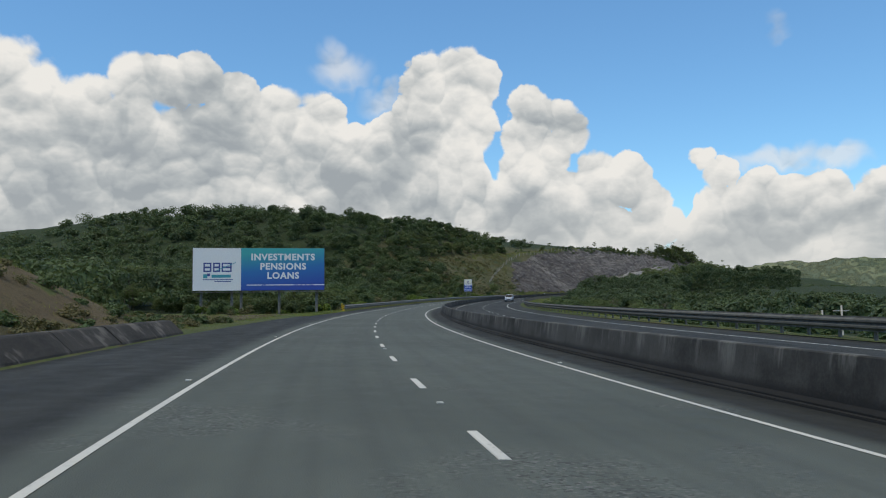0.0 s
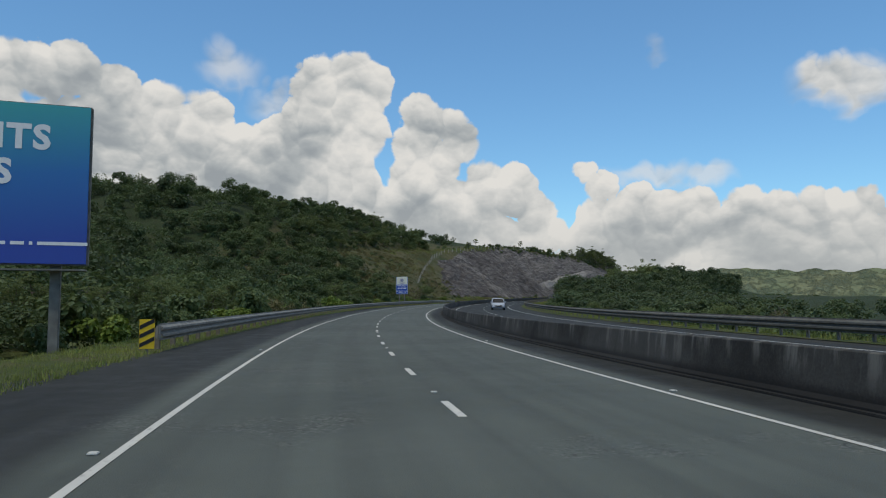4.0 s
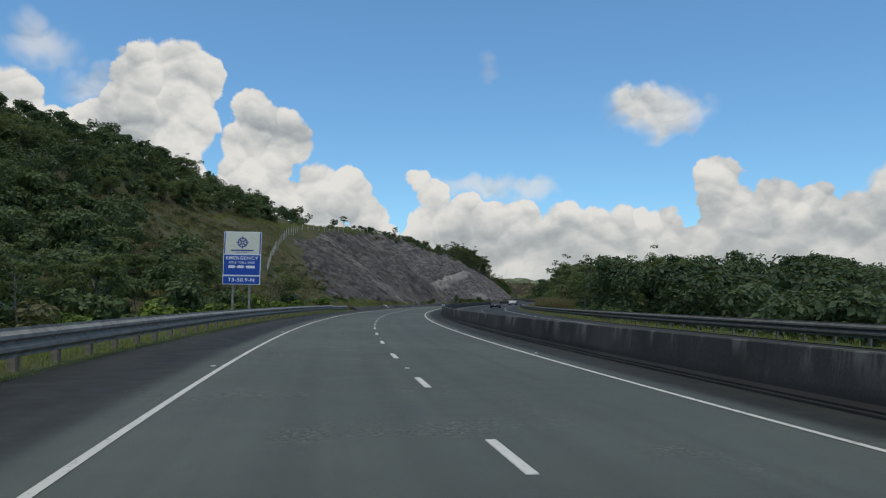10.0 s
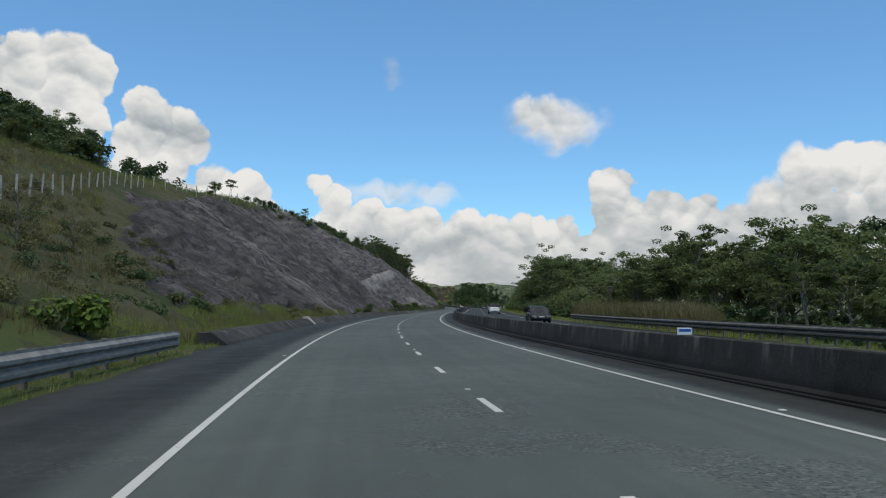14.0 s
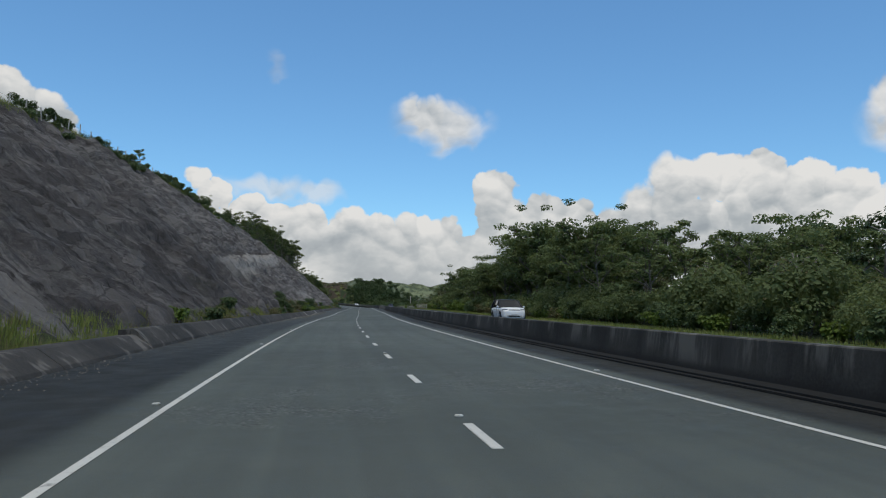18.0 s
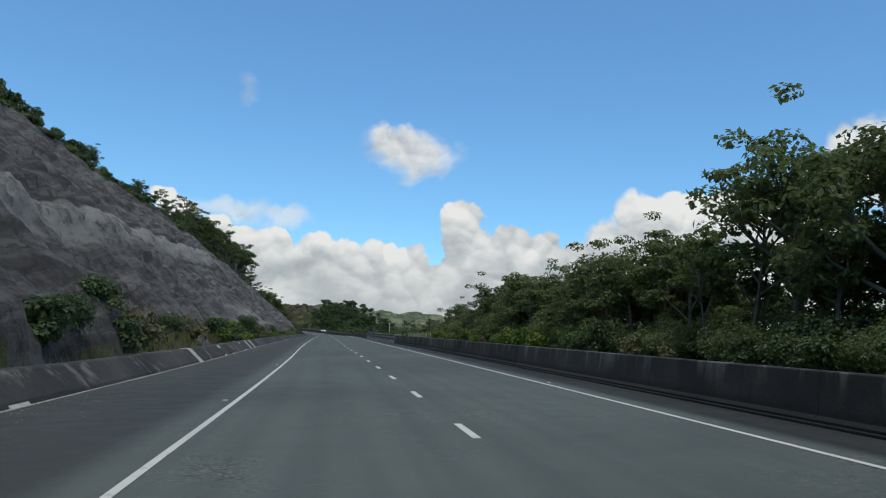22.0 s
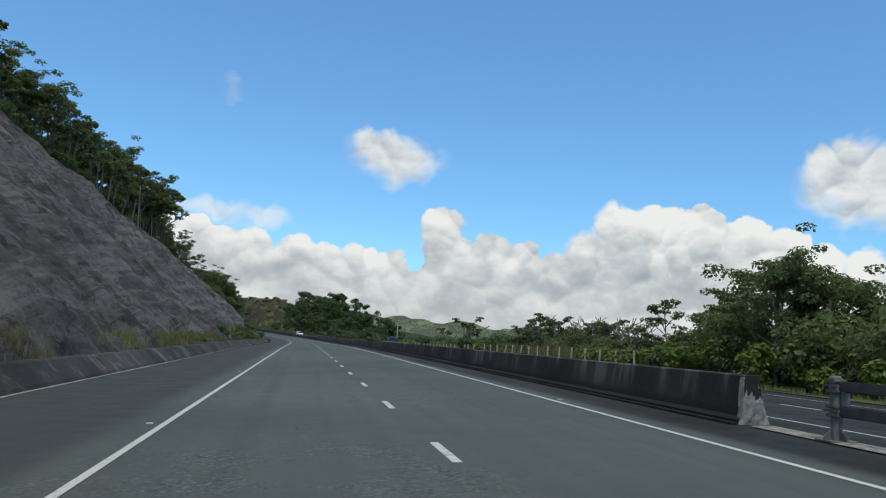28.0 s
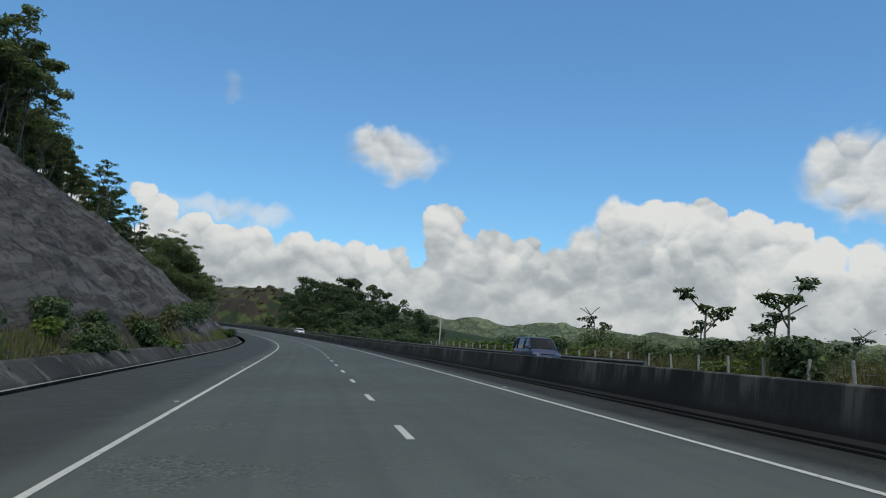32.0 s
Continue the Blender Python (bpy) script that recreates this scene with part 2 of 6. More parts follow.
# the domes of each cloud: compass, height, half width
CLOUDS = {
    "west_bank": ((-21.1, 15.8, 2.1), (-19.3, 14.8, 1.82), (-16.5, 14.1, 1.81), (-13.0, 15.4, 2.1), (-10.9, 15.6, 1.91), (-9.2, 16.1, 1.93), (-6.4, 14.6, 2.07), (-3.3, 13.9, 2.28), (-0.3, 13.4, 2.07), (-23.6, 16.6, 2.28), (-26.0, 16.6, 2.35)),
    "tall_tower": ((8.7, 16.3, 2.36), (11.1, 16.3, 2.56), (8.0, 13.7, 2.6), (10.7, 13.2, 2.77), (5.7, 11.7, 2.62), (9.6, 9.6, 3.19), (3.1, 10.5, 2.62)),
    "small_tower": ((16.1, 14.3, 1.57), (18.1, 13.8, 1.4), (18.9, 12.3, 1.53), (15.9, 12.2, 1.92), (17.6, 10.9, 1.75), (15.6, 9.1, 2.32)),
    "slope_heads": ((21.1, 8.6, 2.15), (23.3, 8.6, 2.0), (24.8, 7.1, 1.78), (25.3, 5.8, 1.7), (18.6, 7.7, 2.51)),
    "middle_bank": ((28.4, 10.1, 0.85), (29.8, 9.0, 1.1), (32.4, 7.5, 1.5), (36.3, 7.1, 1.37), (39.8, 7.0, 1.29), (42.4, 6.6, 1.37), (45.3, 6.8, 1.26), (47.2, 6.5, 1.46), (34.2, 6.1, 2.15)),
    "twin_heads": ((50.8, 9.8, 1.63), (51.3, 7.9, 1.98), (54.7, 8.3, 1.8), (57.0, 7.6, 1.69), (36.5, 7.0, 1.54), (39.8, 7.0, 1.56), (44.5, 6.7, 1.54), (46.7, 6.5, 1.55), (42.0, 6.2, 1.91)),
    "east_bank": ((62.0, 8.5, 1.75), (64.2, 10.3, 1.89), (67.3, 10.6, 2.09), (70.1, 10.4, 1.89), (73.0, 9.5, 1.76), (75.9, 8.9, 1.71), (78.4, 8.3, 1.65), (80.7, 7.9, 1.6), (59.5, 7.3, 1.77), (83.9, 8.4, 1.98)),
}
CLOUD_TOPS = ((-22, 14.6), (-15, 13.4), (-9, 14), (-3, 12.6), (1, 11.6), (4, 10.5), (8, 12), (12.4, 11), (13.6, 8.6), (16, 9), (20, 7.6), (24, 5.6), (26.6, 3.2), (28.6, 7.6),
              (32, 6.6), (38, 6.2), (46, 5.8), (50, 7), (56, 6.8), (60, 6.8), (67, 9), (74, 8.2), (80, 7.4), (86, 8), (92, 12), (100, 12), (110, 13))
# single clouds: compass, height, half width, half height, strength, softness
PUFFS = ((46.9, 15.3, 4.6, 2.5, 0.92, 0.75), (45.4, 15.8, 2.4, 2.0, 0.95, 0.5), (81.0, 14.2, 5.4, 3.2, 0.95, 0.6), (79.0, 15.0, 2.8, 2.3, 0.95, 0.45), (33.6, 10.0, 4.6, 1.5, 0.62, 0.8), (37.4, 9.9, 2.6, 1.2, 0.6, 0.7),
         (1.4, 17.6, 3.0, 2.3, 0.6, 0.9), (4.7, 15.6, 2.2, 1.9, 0.55, 0.9), (34, 19.2, 1.1, 0.9, 0.25, 1.0))
build_sky()

sun_data = bpy.data.lights.new("sun", "SUN")
sun_data.energy, sun_data.angle, sun_data.color = 1.5, radians(6), (1.0, 0.96, 0.85)
sun = new("sun", sun_data)
sun.matrix_world = pose(0, 0, 200, 90 - SUN_HEIGHT, 0, 180 - SUN_TURN)

# ---- materials ----
def material(name, build, rough=0.85, metal=0.0, spec=0.3):
    m = bpy.data.materials.new(name)
    m.use_nodes = True
    g = Graph(m.node_tree)
    b = g.node("BsdfPrincipled", Roughness=rough, Metallic=metal)
    b.inputs["Specular IOR Level"].default_value = spec
    o = g.node("OutputMaterial")
    g.put(b.outputs[0], o.inputs[0])
    build(g, b)
    return m


def bump(g, b, height, strength, distance):
    n = g.node("Bump", Height=height, Strength=strength, Distance=distance)
    g.put(n.outputs[0], b.inputs["Normal"])


def place(g):
    return g.node("NewGeometry").outputs["Position"]


def plain(colour, grain=0.12, scale=6.0, relief=0.0):
    def build(g, b):
        p = g.node("TexCoord").outputs["Object"]
        n = g.noise(p, scale, 5.0)
        lo, hi = [c * (1 - grain) for c in colour], [min(1, c * (1 + grain)) for c in colour]
        g.put(g.ramp(n, ((0.3, lo), (0.7, hi))), b.inputs["Base Color"])
        if relief:
            bump(g, b, g.noise(p, scale * 12, 4.0), relief, 0.01)
    return build


def asphalt_look(g, b):
    p = place(g)
    u = g.node("UVMap").outputs[0]
    us = g.node("SeparateXYZ", Vector=u)
    lat = us.outputs[0]
    broad = g.noise(p, 0.12, 4.0)
    mid = g.noise(p, 1.7, 5.0, 0.6)
    grit = g.noise(p, 55.0, 2.0, 0.7)
    stones = g.node("TexVoronoi", Scale=70.0, Vector=p).outputs["Distance"]
    streak = g.node("Mapping", Vector=u, Scale=(2.2, 0.02, 1))
    lanes = g.noise(streak.outputs[0], 1.0, 3.0, 0.5)
    base = g.ramp(g.math("MULTIPLY_ADD", g.math("SUBTRACT", mid, 0.5), 0.5, broad), ((0.36, (0.078, 0.089, 0.079)), (0.64, (0.108, 0.123, 0.110))))
    base = g.mix(g.span(lanes, 0.35, 0.7, 0.0, 0.35), base, (0.056, 0.062, 0.058))
    # the tyre tracks are polished, the shoulders stay dark
    shoulder = g.math("MAXIMUM", g.span(lat, -3.9, -4.6), g.span(lat, 3.85, 4.3))
    wear = g.noise(g.node("Mapping", Vector=u, Scale=(0.9, 0.05, 1)).outputs[0], 1.0, 4.0)
    dark = g.mix(g.span(wear, 0.35, 0.7), (0.017, 0.018, 0.0175), (0.036, 0.038, 0.037))
    dark = g.mix(g.math("MULTIPLY", g.span(us.outputs[1], 330.0, 420.0, 0.0, 0.75), g.span(lat, 0.1, -0.1)), dark, (0.058, 0.061, 0.057))
    base = g.mix(g.math("MULTIPLY", shoulder, 0.92), base, dark)
    patch = g.math("MULTIPLY", g.span(g.noise(p, 0.55, 3.0), 0.56, 0.66), g.span(grit, 0.52, 0.6))
    base = g.mix(g.math("MULTIPLY", patch, 0.2), base, (0.17, 0.17, 0.16))
    lane = g.math("SUBTRACT", 1.0, g.math("MULTIPLY", shoulder, 0.75))
    coarse = g.node("TexVoronoi", Scale=28.0, Vector=p).outputs["Color"]
    tone = g.node("SeparateXYZ", Vector=coarse).outputs[0]
    open_grit = g.span(g.noise(p, 0.30, 4.0, 0.6), 0.51, 0.66)
    open_grit = g.math("MULTIPLY", open_grit, lane)
    base = g.mix(g.math("MULTIPLY", open_grit, g.span(tone, 0.74, 0.92, 0.0, 0.6)), base, (0.19, 0.19, 0.178))
    base = g.mix(g.math("MULTIPLY", open_grit, g.span(tone, 0.26, 0.1, 0.0, 0.6)), base, (0.032, 0.032, 0.030))
    fleck = g.span(stones, 0.0, 0.25, 0.35, 0.0)
    base = g.mix(g.math("MULTIPLY", fleck, g.span(grit, 0.4, 0.7)), base, (0.19, 0.19, 0.18))
    g.put(base, b.inputs["Base Color"])
    g.put(g.span(mid, 0.2, 0.8, 0.62, 0.85), b.inputs["Roughness"])
    bump(g, b, g.math("MULTIPLY_ADD", stones, 0.6, grit), 0.5, 0.012)


def paint_look(g, b):
    p = place(g)
    worn = g.span(g.noise(p, 9.0, 5.0, 0.7), 0.56, 0.68)
    c = g.mix(g.math("MULTIPLY", worn, 0.75), (0.60, 0.59, 0.54), (0.20, 0.20, 0.18))
    g.put(g.mix(g.span(g.noise(p, 0.6), 0.35, 0.75, 0.0, 0.3), c, (0.36, 0.36, 0.35)), b.inputs["Base Color"])
    bump(g, b, g.noise(p, 60.0, 2.0), 0.3, 0.006)


def sooty_concrete(g, b):
    p = place(g)
    o = g.node("TexCoord").outputs["Object"]
    up = g.node("SeparateXYZ", Vector=o).outputs[2]
    runs = g.noise(g.node("Mapping", Vector=p, Scale=(1.0, 1.0, 0.12)).outputs[0], 1.3, 7.0, 0.7)
    patch = g.noise(p, 0.35, 5.0, 0.6)
    grain = g.noise(p, 22.0, 5.0, 0.6)
    rnd = g.node("ObjectInfo").outputs["Random"]
    c = g.ramp(g.math("MULTIPLY_ADD", g.math("SUBTRACT", grain, 0.5), 0.35, patch), ((0.38, (0.019, 0.0192, 0.018)), (0.62, (0.052, 0.052, 0.049))))
    pale = g.math("MULTIPLY", g.span(runs, 0.50, 0.63), g.span(g.math("MULTIPLY_ADD", g.math("SUBTRACT", patch, 0.5), 1.2, up), 0.22, 0.72))
    c = g.mix(g.math("MULTIPLY", pale, 0.6), c, (0.20, 0.197, 0.18))
    splash = g.span(g.math("MULTIPLY_ADD", g.math("SUBTRACT", grain, 0.5), 0.12, up), 0.32, 0.14)
    c = g.mix(g.math("MULTIPLY", splash, 0.8), c, (0.009, 0.009, 0.009))
    c = g.mix(g.math("MULTIPLY", g.span(runs, 0.44, 0.34), 0.5), c, (0.010, 0.010, 0.010))
    top = g.span(up, 0.795, 0.805)
    c = g.mix(g.math("MULTIPLY", top, 0.8), c, (0.24, 0.24, 0.225))
    c = g.mix(g.math("MULTIPLY", rnd, 0.14), c, (0.10, 0.10, 0.097))
    # the first stretch has been washed paler
    north = g.node("SeparateXYZ", Vector=p).outputs[1]
    washed = g.math("MULTIPLY", g.span(north, 110.0, 30.0), g.math("MULTIPLY", g.span(patch, 0.36, 0.56), g.span(up, 0.14, 0.32)))
    c = g.mix(g.math("MULTIPLY", washed, 0.15), c, (0.17, 0.165, 0.15))
    g.put(c, b.inputs["Base Color"])
    bump(g, b, g.math("MULTIPLY_ADD", grain, 0.5, g.noise(p, 90.0, 2.0)), 0.35, 0.01)


def kerb_look(g, b):
    p = place(g)
    runs = g.noise(g.node("Mapping", Vector=p, Scale=(1, 1, 0.3)).outputs[0], 1.1, 6.0, 0.65)
    patch = g.noise(p, 0.25, 5.0, 0.6)
    grain = g.noise(p, 18.0, 5.0, 0.6)
    c = g.ramp(g.math("MULTIPLY_ADD", g.math("SUBTRACT", grain, 0.5), 0.4, patch), ((0.38, (0.024, 0.023, 0.021)), (0.62, (0.064, 0.059, 0.053))))
    c = g.mix(g.span(runs, 0.54, 0.66, 0, 0.65), c, (0.19, 0.175, 0.155))
    c = g.mix(g.span(runs, 0.42, 0.3, 0, 0.6), c, (0.025, 0.025, 0.026))
    g.put(c, b.inputs["Base Color"])
    bump(g, b, g.math("MULTIPLY_ADD", grain, 0.6, patch), 0.6, 0.03)


def rock_look(g, b):
    p = place(g)
    u = g.node("UVMap").outputs[0]

    def drawn(a, c, scale, detail, rough=0.62):
        return g.noise(g.node("Mapping", Vector=u, Scale=(a, c, 1)).outputs[0], scale, detail, rough)
    # runnels fall straight down the face; level beds cross it more faintly
    bed, fall, runnel = drawn(0.035, 0.34, 1.0, 6.0), drawn(0.30, 0.045, 1.0, 5.0, 0.6), drawn(1.1, 0.11, 1.0, 5.0, 0.64)
    blotch, grain, fine = g.noise(p, 0.22, 6.0, 0.62), g.noise(p, 1.5, 9.0, 0.72), g.noise(p, 7.0, 6.0, 0.7)
    v = g.math("ADD", g.math("ADD", g.math("MULTIPLY", bed, 0.08), g.math("MULTIPLY", blotch, 0.22)),
               g.math("ADD", g.math("MULTIPLY", grain, 0.17), g.math("ADD", g.math("MULTIPLY", fall, 0.23), g.math("ADD", g.math("MULTIPLY", fine, 0.15), g.math("MULTIPLY", runnel, 0.15)))))
    c = g.ramp(v, ((0.43, (0.040, 0.036, 0.035)), (0.48, (0.078, 0.071, 0.069)), (0.53, (0.128, 0.117, 0.114)), (0.59, (0.25, 0.232, 0.222))))
    # further along the stone is paler and plainly bedded
    late = g.span(g.node("SeparateXYZ", Vector=u).outputs[0], 392, 418)
    thin = drawn(0.05, 0.75, 1.0, 7.0, 0.68)
    c = g.mix(g.math("MULTIPLY", late, g.span(thin, 0.48, 0.60, 0.12, 0.75)), c, (0.27, 0.252, 0.238))
    c = g.mix(g.math("MULTIPLY", late, g.span(thin, 0.46, 0.38, 0.0, 0.6)), c, (0.046, 0.042, 0.041))
    # angular slabs, each of its own tone, parted by dark cracks
    slab = g.vector("ADD", g.node("Mapping", Vector=u, Scale=(0.42, 0.62, 1)).outputs[0], g.vector("SCALE", g.noise(p, 1.1, 4.0, 0.6, out=1), 0.7))
    tone = g.node("SeparateXYZ", Vector=g.node("TexVoronoi", Scale=1.0, Vector=slab).outputs["Color"]).outputs[0]
    seams = g.node("TexVoronoi", Scale=1.0, Vector=slab)
    seams.feature = "DISTANCE_TO_EDGE"
    c = g.mix(g.span(tone, 0.62, 0.95, 0.0, 0.42, smooth=False), c, (0.22, 0.205, 0.195))
    c = g.mix(g.span(tone, 0.38, 0.05, 0.0, 0.42, smooth=False), c, (0.045, 0.041, 0.040))
    crack = g.math("MULTIPLY", g.span(seams.outputs["Distance"], 0.07, 0.0), g.span(blotch, 0.42, 0.56))
    c = g.mix(g.math("MULTIPLY", crack, 0.6), c, (0.030, 0.027, 0.026))
    # patches worn down to pale stone, in streaks down the slope, and dark wet streaks
    worn = g.math("MULTIPLY_ADD", g.math("SUBTRACT", grain, 0.5), 0.35, drawn(0.34, 0.15, 1.0, 9.0, 0.72))
    c = g.mix(g.span(worn, 0.55, 0.67, 0.0, 0.7), c, (0.25, 0.232, 0.222))
    c = g.mix(g.span(worn, 0.46, 0.36, 0.0, 0.65), c, (0.040, 0.035, 0.034))
    # one pale bed climbs along the middle of the face, undercut shade painted above it
    us = g.node("SeparateXYZ", Vector=u).outputs
    sway = g.math("MULTIPLY", g.math("SUBTRACT", drawn(0.04, 0.0, 1.0, 5.0), 0.5), 6.0)
    off = g.math("SUBTRACT", us[1], g.math("MULTIPLY_ADD", us[0], 0.10, g.math("ADD", sway, -30.2)))
    along_it = g.math("MULTIPLY", g.span(us[0], 400, 416), g.span(us[0], 575, 535))
    band = g.math("MULTIPLY", g.math("MULTIPLY", g.span(off, -3.6, -1.4), g.span(off, 1.5, 0.9)), along_it)
    lean = g.math("SUBTRACT", us[0], g.math("MULTIPLY_ADD", us[1], 0.42, 340.5))
    scar = g.math("MULTIPLY", g.span(g.math("ABSOLUTE", g.math("ADD", lean, g.math("MULTIPLY", g.math("SUBTRACT", grain, 0.5), 14.0))), 5.0, 2.0), g.span(runnel, 0.44, 0.56))
    low = g.math("MULTIPLY", g.math("MULTIPLY", g.span(us[1], 2.5, 4.5), g.span(us[1], 10.0, 6.5)), g.math("MULTIPLY", g.span(us[0], 474, 486), g.span(us[0], 540, 522)))
    broken = g.math("MULTIPLY", g.span(g.noise(p, 0.5, 9.0, 0.74), 0.40, 0.52, 0.3, 1.0), g.span(g.math("MULTIPLY_ADD", fine, 0.5, g.math("MULTIPLY", grain, 0.5)), 0.34, 0.50, 0.2, 1.0))
    show = g.math("MAXIMUM", g.math("MULTIPLY", band, broken), g.math("MAXIMUM", g.math("MULTIPLY", scar, 0.55), g.math("MULTIPLY", g.math("MULTIPLY", low, broken), 0.7)))
    c = g.mix(g.math("MULTIPLY", show, 0.85), c, (0.40, 0.378, 0.35))
    # the shade in the undercut over the pale bed, darkened in the colour
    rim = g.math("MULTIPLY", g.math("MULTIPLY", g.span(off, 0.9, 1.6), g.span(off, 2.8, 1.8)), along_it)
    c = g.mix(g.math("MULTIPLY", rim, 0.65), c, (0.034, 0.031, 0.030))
    c = g.mix(g.span(g.math("MULTIPLY_ADD", runnel, 0.5, g.math("MULTIPLY", grain, 0.5)), 0.455, 0.39, 0.0, 0.6), c, (0.034, 0.031, 0.030))
    moss = g.math("MULTIPLY", g.span(g.noise(p, 0.13, 5.0), 0.56, 0.68), g.span(grain, 0.44, 0.58))
    c = g.mix(g.math("MULTIPLY", moss, 0.25), c, (0.070, 0.078, 0.042))
    g.put(c, b.inputs["Base Color"])
    bump(g, b, g.math("ADD", g.math("MULTIPLY", runnel, 0.7), g.math("ADD", grain, g.math("ADD", g.math("MULTIPLY", fall, 0.3), g.math("MULTIPLY_ADD", tone, 0.35, g.math("MULTIPLY", fine, 0.8))))), 1.0, 0.42)


def earth(green, dry, brown, dry_at=0.52):
    def build(g, b):
        p = place(g)
        n, m, f = g.noise(p, 0.09, 5.0, 0.6), g.noise(p, 0.9, 5.0, 0.65), g.noise(p, 14.0, 4.0, 0.7)
        v = g.math("MULTIPLY_ADD", g.math("SUBTRACT", m, 0.5), 0.6, n)
        c = g.mix(g.span(v, dry_at - 0.08, dry_at + 0.1), green, dry)
        c = g.mix(g.span(g.math("MULTIPLY_ADD", g.math("SUBTRACT", f, 0.5), 0.5, m), 0.52, 0.68, 0, 0.8), c, brown)
        c = g.mix(g.span(f, 0.35, 0.65, 0.0, 0.45), c, [q * 0.45 for q in green])
        g.put(c, b.inputs["Base Color"])
        bump(g, b, g.math("MULTIPLY_ADD", m, 2.0, f), 0.9, 0.15)
    return build


def leaf(dark, light, back=0.28):
    def build(g, b):
        info, geo = g.node("ObjectInfo"), g.node("NewGeometry")
        r = geo.outputs["Random Per Island"]
        n = g.noise(geo.outputs["Position"], 0.35, 3.0)
        patch = g.span(g.noise(geo.outputs["Position"], 0.11, 3.0), 0.34, 0.66, smooth=False)
        v = g.math("ADD", g.math("MULTIPLY", r, 0.34), g.math("ADD", g.math("MULTIPLY", info.outputs["Random"], 0.16), g.math("ADD", g.math("MULTIPLY", n, 0.26), g.math("MULTIPLY", patch, 0.36))))
        c = g.ramp(v, ((0.15, dark), (0.75, light), (1.0, [light[0] * 1.35, light[1] * 1.15, light[2]])))
        g.put(c, b.inputs["Base Color"])
        t = g.node("BsdfTranslucent", Color=g.mix(0.5, c, (0.15, 0.19, 0.05)))
        s = g.node("MixShader")
        g.put(back, s.inputs[0])
        g.put(b.outputs[0], s.inputs[1])
        g.put(t.outputs[0], s.inputs[2])
        for o in g.tree.nodes:
            if o.type == "OUTPUT_MATERIAL":
                g.put(s.outputs[0], o.inputs[0])
    return build


ASPHALT = material("asphalt", asphalt_look, 0.75, 0.0, 0.18)
PAINT = material("road_paint", paint_look, 0.6)
SOOT = material("sooty_concrete", sooty_concrete, 0.9)
KERB = material("kerb_concrete", kerb_look, 0.9)
ROCK = material("rock", rock_look, 0.9)
GRASS = material("grass_ground", earth((0.095, 0.125, 0.034), (0.165, 0.160, 0.062), (0.100, 0.082, 0.044), 0.56), 0.95)
DRYBANK = material("dry_bank", earth((0.056, 0.074, 0.028), (0.112, 0.106, 0.052), (0.066, 0.054, 0.033), 0.47), 0.95)
BROWNBANK = material("brown_bank", earth((0.082, 0.076, 0.036), (0.165, 0.128, 0.074), (0.098, 0.070, 0.044), 0.42), 0.95)
EARTH = material("bare_earth", earth((0.060, 0.046, 0.030), (0.088, 0.066, 0.044), (0.045, 0.034, 0.024), 0.5), 0.95)
WOODFLOOR = material("woodland_ground", earth((0.030, 0.050, 0.018), (0.048, 0.064, 0.024), (0.036, 0.036, 0.018), 0.6), 0.95)


def hazed_look(g, b):
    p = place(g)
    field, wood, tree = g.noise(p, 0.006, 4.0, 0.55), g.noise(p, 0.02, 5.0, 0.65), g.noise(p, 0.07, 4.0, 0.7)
    # fields and trees paled and greyed: distance haze is put into the colours
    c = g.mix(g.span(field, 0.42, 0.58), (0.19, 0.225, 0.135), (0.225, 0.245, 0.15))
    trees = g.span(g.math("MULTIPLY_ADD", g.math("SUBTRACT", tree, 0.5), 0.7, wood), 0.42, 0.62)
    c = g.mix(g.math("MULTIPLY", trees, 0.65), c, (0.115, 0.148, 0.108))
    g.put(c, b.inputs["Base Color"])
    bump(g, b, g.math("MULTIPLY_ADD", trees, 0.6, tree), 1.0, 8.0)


HAZED_GREEN = material("hazed_green", hazed_look, 1.0, 0.0, 0.0)
STEEL = material("galvanised_steel", plain((0.215, 0.212, 0.195), 0.35, 3.0, 0.1), 0.65, 0.06)
DARKSTEEL = material("dull_steel", plain((0.105, 0.104, 0.094), 0.35, 3.0, 0.1), 0.7, 0.0)
OLDSTEEL = material("weathered_steel", plain((0.155, 0.15, 0.135), 0.3, 3.0, 0.15), 0.75, 0.0)
WOODPOST = material("weathered_wood", plain((0.20, 0.17, 0.13), 0.3, 8.0, 0.4), 0.9)
PALEPOST = material("pale_post", plain((0.42, 0.40, 0.35), 0.25, 8.0, 0.3), 0.9)
BARK = material("bark", plain((0.15, 0.13, 0.105), 0.4, 5.0, 0.6), 0.95)
PALEBARK = material("pale_bark", plain((0.17, 0.155, 0.125), 0.3, 5.0, 0.4), 0.95)
LEAF = material("leaf", leaf((0.025, 0.046, 0.018), (0.106, 0.156, 0.064), 0.30), 0.5, 0.0, 0.25)
LEAFDARK = material("leaf_dark", leaf((0.024, 0.042, 0.020), (0.098, 0.142, 0.066), 0.30), 0.5, 0.0, 0.25)
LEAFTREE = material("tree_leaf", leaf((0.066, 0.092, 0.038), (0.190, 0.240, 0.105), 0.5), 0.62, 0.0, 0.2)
LEAFBRIGHT = material("leaf_bright", leaf((0.060, 0.105, 0.014), (0.155, 0.225, 0.038)), 0.5)
LEAFDRY = material("leaf_dry", leaf((0.07, 0.07, 0.03), (0.17, 0.155, 0.075)), 0.7)
BLADE = material("grass_blade", leaf((0.100, 0.135, 0.026), (0.235, 0.265, 0.070)), 0.7)
